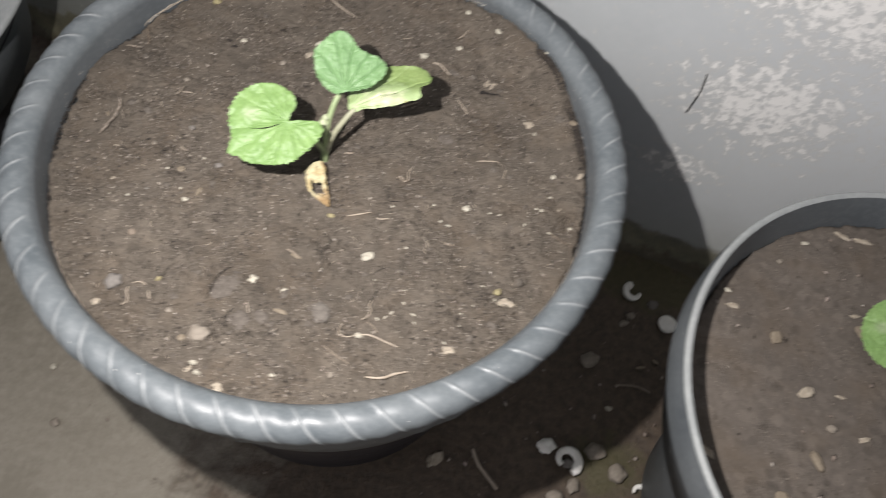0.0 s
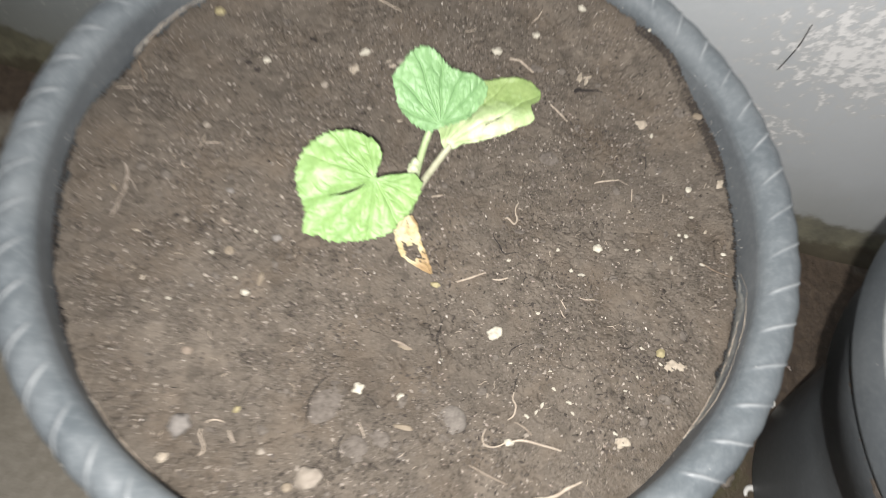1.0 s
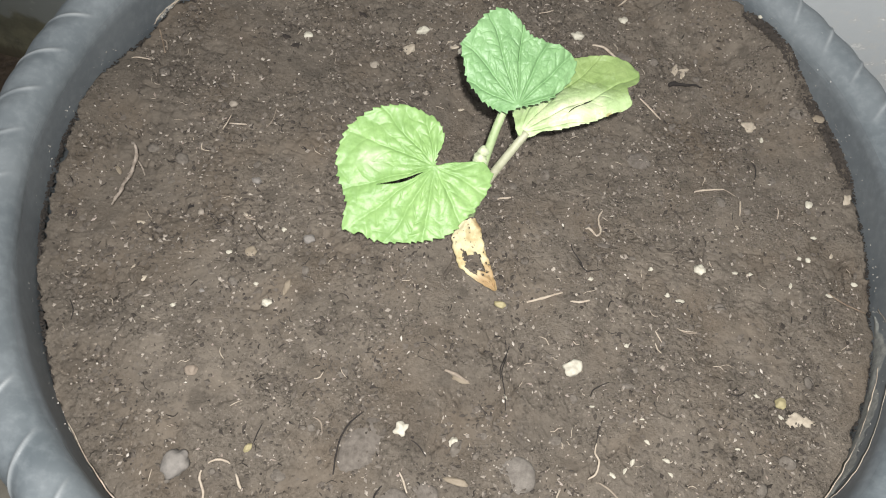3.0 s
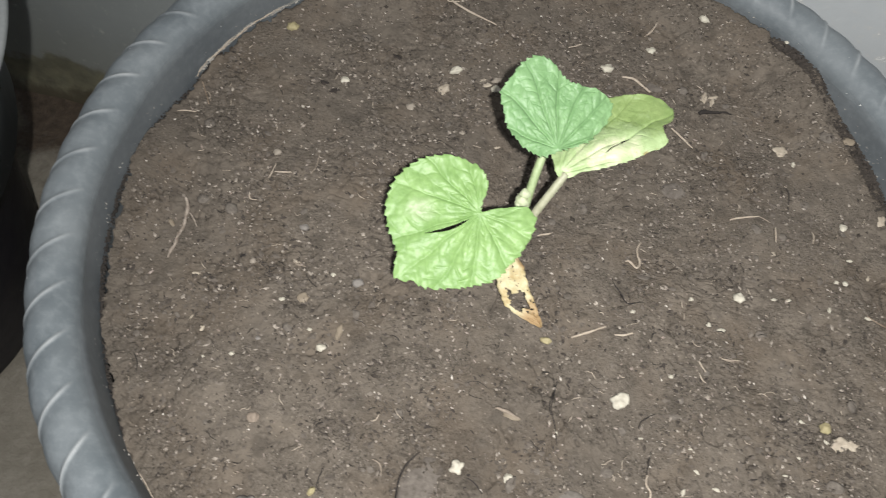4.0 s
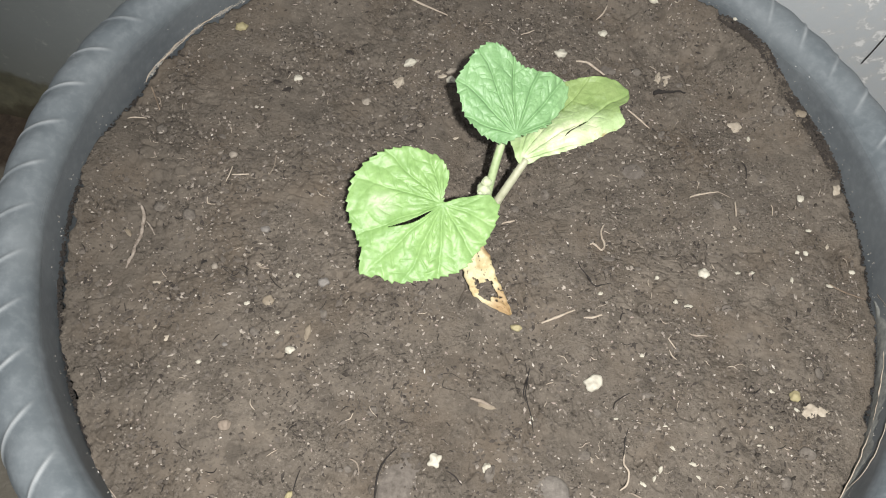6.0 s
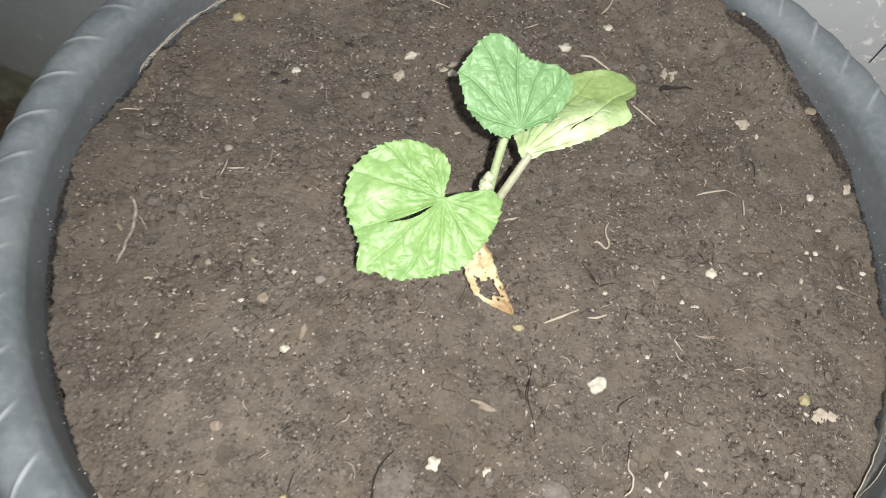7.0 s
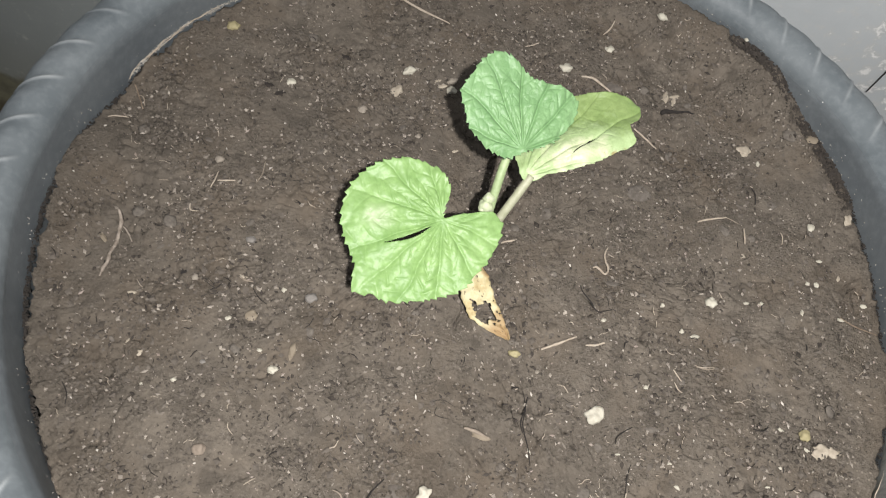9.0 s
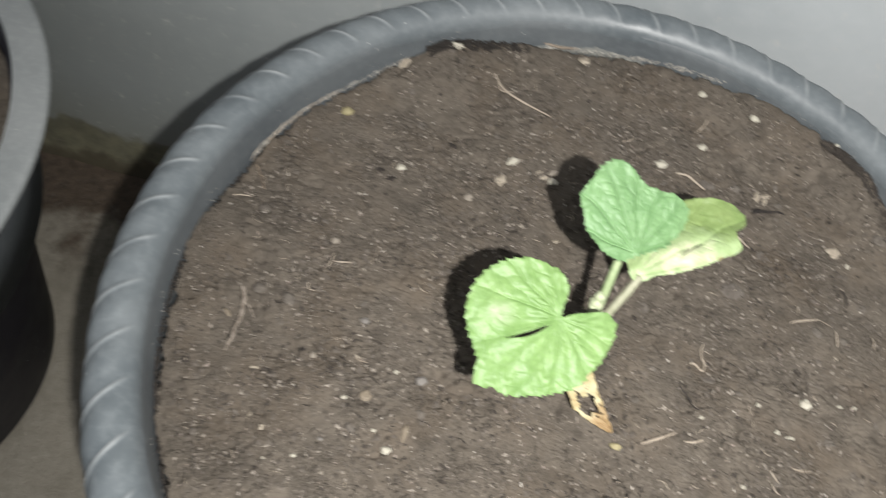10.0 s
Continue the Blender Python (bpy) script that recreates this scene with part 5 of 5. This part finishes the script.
twig([(-0.1218, 0.4007), (-0.1195, 0.3991), (-0.1162, 0.3982)], 0.0010, "tan")
twig([(-0.1443, 0.4011), (-0.1422, 0.4021)], 0.0018, "black")
twig([(0.0143, 0.4018), (0.0147, 0.3992), (0.0161, 0.3965), (0.0177, 0.3938), (0.0188, 0.3912)], 0.0010, "black")
twig([(0.0172, 0.3941), (0.0184, 0.3914), (0.0205, 0.3895), (0.0228, 0.3901), (0.0257, 0.3907)], 0.0010, "black")
twig([(0.0251, 0.3964), (0.0250, 0.3926)], 0.0008, "black")
twig([(-0.1349, 0.3983), (-0.1318, 0.3960), (-0.1295, 0.3948)], 0.0006, "black")
twig([(-0.1322, 0.3942), (-0.1298, 0.3953), (-0.1284, 0.3974)], 0.0009, "black")
twig([(-0.1330, 0.3932), (-0.1303, 0.3924), (-0.1288, 0.3937)], 0.0006, "black")
twig([(0.0282, 0.3648), (0.0304, 0.3639), (0.0327, 0.3649)], 0.0007, "black")
twig([(0.0477, 0.3665), (0.0488, 0.3642), (0.0501, 0.3617)], 0.0007, "pale")
twig([(0.0578, 0.3683), (0.0617, 0.3682), (0.0658, 0.3686)], 0.0005, "pale")
twig([(0.0899, 0.4324), (0.0893, 0.4286), (0.0888, 0.4247)], 0.0010, "pale")
twig([(0.1070, 0.4318), (0.1069, 0.4290), (0.1058, 0.4255)], 0.0008, "pale")
twig([(0.0029, 0.3545), (0.0050, 0.3526), (0.0071, 0.3522)], 0.0006, "black")
twig([(-0.0101, 0.3549), (-0.0114, 0.3505), (-0.0134, 0.3451), (-0.0130, 0.3408)], 0.0009, "black")
twig([(-0.0935, 0.3754), (-0.0903, 0.3746), (-0.0880, 0.3724)], 0.0006, "black")
twig([(-0.0949, 0.3795), (-0.0933, 0.3814), (-0.0920, 0.3843)], 0.0006, "black")
twig([(0.0288, 0.3438), (0.0230, 0.3405), (0.0216, 0.3373)], 0.0009, "black")
twig([(-0.0743, 0.4582), (-0.0729, 0.4539), (-0.0735, 0.4509)], 0.0007, "black")


# bits on the soil of the thin-lipped pot
for bx, by, bs, bk, br, bt in ((0.288, 0.368, 0.010, "tan", 0.7, 80), (0.306, 0.333, 0.010, "flake", 0.6, 30), (0.310, 0.288, 0.014, "tan", 0.45, -60), (0.348, 0.385, 0.010, "tan", 0.9, 0), (0.340, 0.459, 0.011, "flake", 0.35, -25),
                               (0.355, 0.458, 0.012, "flake", 0.3, -5), (0.259, 0.385, 0.008, "flake", 0.4, -10), (0.241, 0.282, 0.012, "flake", 0.4, -30), (0.329, 0.334, 0.006, "flake", 0.35, -5), (0.255, 0.396, 0.005, "white", 0.5, -30),
                               (0.312, 0.447, 0.005, "white", 0.5, 0), (0.294, 0.429, 0.004, "pale", 0.9, 0), (0.321, 0.311, 0.006, "pale", 0.8, 0), (0.342, 0.308, 0.007, "flake", 0.5, 20), (0.344, 0.396, 0.006, "flake", 0.4, 10), (0.287, 0.262, 0.009, "tan", 0.7, 0)):
    pebble(bx, by, bs, bk, br, bt, z=soil2_height(bx, by))
    tagged(scene.collection.objects[-1], "dry " + {"tan": "tan husk", "flake": "pale flake", "white": "white chip", "pale": "buff crumb"}[bk] + " on the thin-lipped pot's soil", group="bits in the thin-lipped pot")


# ---- bits on the floor and wall ----
def floor_chip(x, y, size, kind, ratio=1.0, turn=0):
    pebble(x, y, size, kind, ratio, turn, z=0.001)
    ob = scene.collection.objects[-1]
    tagged(ob, {"white": "small white pebble lying on wet mud", "flake": "pale leaf flake lying on wet mud", "tan": "flat tan husk lying on wet mud", "grey": "flat grey stone on wet mud", "pale": "flat buff stone on wet mud"}[kind], group="bits on the floor")


def shell_disc(x, y, size):
    bm = lathe([(0.0, 0.0030), (0.3, 0.0036), (0.44, 0.0030), (0.5, 0.0012), (0.49, 0.0), (0.3, -0.0004), (0.0, -0.0004)], 40)
    for v in bm.verts:
        v.co.x *= size * (1 + 0.04 * math.sin(3 * math.atan2(v.co.y, v.co.x + 1e-9)))
        v.co.y *= size
    ob = mesh_object("shell", bm, SHELL)
    ob.location = (x, y, 0.003)
    tagged(ob, "round flat white shell on the wet mud", "shell", group="white shells on the floor")


def shell_ring(x, y, size, turn, sweep, thick):
    """A snail shell's curl: a thick tapering arc."""
    pts, rad = [], []
    for i in range(14):
        u = i / 13
        a = radians(turn + sweep * u)
        r = size * (0.5 - 0.20 * u)
        pts.append((r * math.cos(a), r * math.sin(a), thick * (0.35 + 0.25 * u)))
        rad.append(thick * (0.55 - 0.3 * u) * (0.6 if i == 0 else 1))
    ob = mesh_object("shell", tube(pts, rad, 10), SHELL)
    ob.location = (x, y, 0.002)
    tagged(ob, "curled white snail shell on the wet mud", "shell", group="white shells on the floor")


shell_disc(0.3008, 0.4986, 0.020)
shell_ring(0.2095, 0.3362, 0.024, -60, 290, 0.0095)
pebble(0.2115, 0.3342, 0.011, "grey", 0.9, 0, z=0.001)
tagged(scene.collection.objects[-1], "grey stone lying inside the curled shell", group="bits on the floor")
shell_ring(0.2632, 0.5266, 0.019, 100, 250, 0.0085)
shell_ring(0.3092, 0.3903, 0.017, 60, 130, 0.007)
shell_ring(0.2793, 0.3190, 0.016, 20, 160, 0.006)
floor_chip(0.1896, 0.3471, 0.016, "white", 0.9, 20)
scene.collection.objects[-1].data.materials[0] = SHELL


def floor_height(x, y):
    return 0.0005


scatter("floor_grit", "pale grit and husks strewn on the wet mud", 260, 0.001, 0.006, SPECK, 21, 0.22, 0.38, 0.22, floor_height, power=4.0, sink=0.1, flat=0.4)
scatter("floor_grit", "pale grit strewn on the concrete floor", 130, 0.001, 0.005, SPECK, 22, -0.28, 0.25, 0.25, floor_height, power=4.0, sink=0.1, flat=0.4)
for fx, fy, fs, fk, fr, ft in ((0.223, 0.442, 0.019, "pale", 0.8, 10), (0.258, 0.334, 0.018, "pale", 0.9, 40), (0.236, 0.351, 0.018, "pale", 0.9, 0), (0.088, 0.314, 0.018, "flake", 0.6, 60), (0.203, 0.302, 0.016, "pale", 0.8, 20), (0.218, 0.315, 0.014, "pale", 0.8, 70), (0.262, 0.500, 0.01, "pale", 0.8, 0), (0.255, 0.490, 0.01, "pale", 0.7, 30), (0.276, 0.445, 0.01, "tan", 0.4, 20), (0.291, 0.455, 0.008, "tan", 0.4, -20), (0.247, 0.396, 0.007, "white", 0.6, 0), (-0.256, 0.279, 0.008, "pale", 0.9, 0), (-0.279, 0.329, 0.006, "white", 0.9, 0), (0.285, 0.518, 0.012, "grey", 0.8, 0), (0.020, 0.190, 0.01, "flake", 0.6, 0)):
    floor_chip(fx, fy, fs, fk, fr, ft)


def floor_root(points, width, kind):
    x0, y0 = points[0]
    ob = mesh_object("root", tube([(x - x0, y - y0, 0) for x, y in points], [width * 0.5] * len(points), 6), FIBRE[kind])
    ob.location = (x0, y0, 0.003)
    tagged(ob, "stringy dry root lying on the wet mud", "root", group="bits on the floor")


floor_root([(0.121, 0.330), (0.128, 0.318), (0.136, 0.310), (0.149, 0.298)], 0.0035, "pale")
floor_root([(0.251, 0.421), (0.271, 0.424), (0.286, 0.420)], 0.002, "tan")


def wall_point(x, z, out=0.0):
    """A place on the wall's face above the plan's x."""
    return Vector((x, WALL_Y - WALL_SLOPE * x, z)) + out * Vector((-0.190, -0.982, 0))


a, b = wall_point(0.2382, 0.271, 0.0028), wall_point(0.2385, 0.2235, 0.0028)
mid = (a + b) / 2 + Vector((0.002, 0, 0.002))
ob = mesh_object("twig", tube([Vector((0, 0, 0)), mid - a, b - a], [0.0003, 0.0005, 0.0003], 6), FIBRE["black"])
ob.location = a
tagged(ob, "short black twig stuck to the grey wall", "twig")


def wall_root(points, width, kind):
    """A dry root clinging to the roped pot's inner wall, by bearing and height."""
    rnd = random.Random(7)
    pts = [Vector((POT[0] + (INNER_R - 0.0005) * math.cos(radians(d)), POT[1] + (INNER_R - 0.0005) * math.sin(radians(d)), z)) for d, z in points]
    bm = tube([p - pts[0] for p in pts], [0.5 * width * rnd.uniform(0.25, 1.4) for _ in pts], 6)
    for v in bm.verts:
        v.co += 0.9 * width * noise.noise_vector(v.co * 300)
    ob = mesh_object("root", bm, FIBRE[kind])
    ob.location = pts[0]
    tagged(ob, "crusted pale root clinging to the pot's inner wall", "root", group="roots on the pot's wall")


def dirt_film(start, end, low, high, label):
    """A thin ragged film of dried mud on the roped pot's inner wall."""
    bm = bmesh.new()
    steps, rows = 120, []
    for i in range(steps + 1):
        d = start + (end - start) * i / steps
        taper = math.sin(math.pi * i / steps) ** 0.5
        top = low + (high - low) * taper * (0.75 + 0.5 * noise.noise((d * 0.22, 1, 3)) + 0.25 * noise.noise((d * 0.9, 4, 3)))
        row = []
        for j, k in enumerate((0.0, 0.35, 0.7, 1.0)):
            r = INNER_R - (0.0005 if 0 < j < 3 else 0.0001)
            row.append(bm.verts.new((r * math.cos(radians(d)), r * math.sin(radians(d)), low + (top - low) * k)))
        rows.append(row)
    for a, b in zip(rows, rows[1:]):
        for j in range(3):
            bm.faces.new((a[j], a[j + 1], b[j + 1], b[j]))
    ob = mesh_object("dirt_film", bm, FILM)
    ob.location = (*POT, 0)
    tagged(ob, label, "dirt", group="films on the pot's wall")


FILM = plain_material("dried_mud_film", (0.105, 0.110, 0.105), (0.235, 0.235, 0.215), 420, 0.8)
dirt_film(-41, -10, 0.2975, 0.3095, "thin grey film of dried mud on the pot's inner wall")
dirt_film(74, 97, 0.3020, 0.3095, "pale ragged film of lime on the pot's inner wall")
wall_root([(151.9, 0.3001), (149, 0.3022), (145.6, 0.3029), (142.4, 0.3034), (139, 0.3036), (136.3, 0.3031), (132.9, 0.3031)], 0.0009, "pale")
wall_root([(147.5, 0.3016), (144.7, 0.3018), (142.2, 0.3027), (140.2, 0.3028)], 0.0007, "pale")
wall_root([(-9.3, 0.3009), (-13.8, 0.3087), (-20, 0.312), (-27.5, 0.313), (-33, 0.313), (-37, 0.31), (-39.5, 0.3)], 0.0004, "pale")
wall_root([(-18.4, 0.3033), (-20.9, 0.3035), (-24, 0.303), (-28.6, 0.3025), (-33.3, 0.3018), (-41, 0.2995)], 0.0006, "pale")
wall_root([(-143, 0.301), (-136, 0.302), (-132.8, 0.302), (-126, 0.302)], 0.0007, "pale")
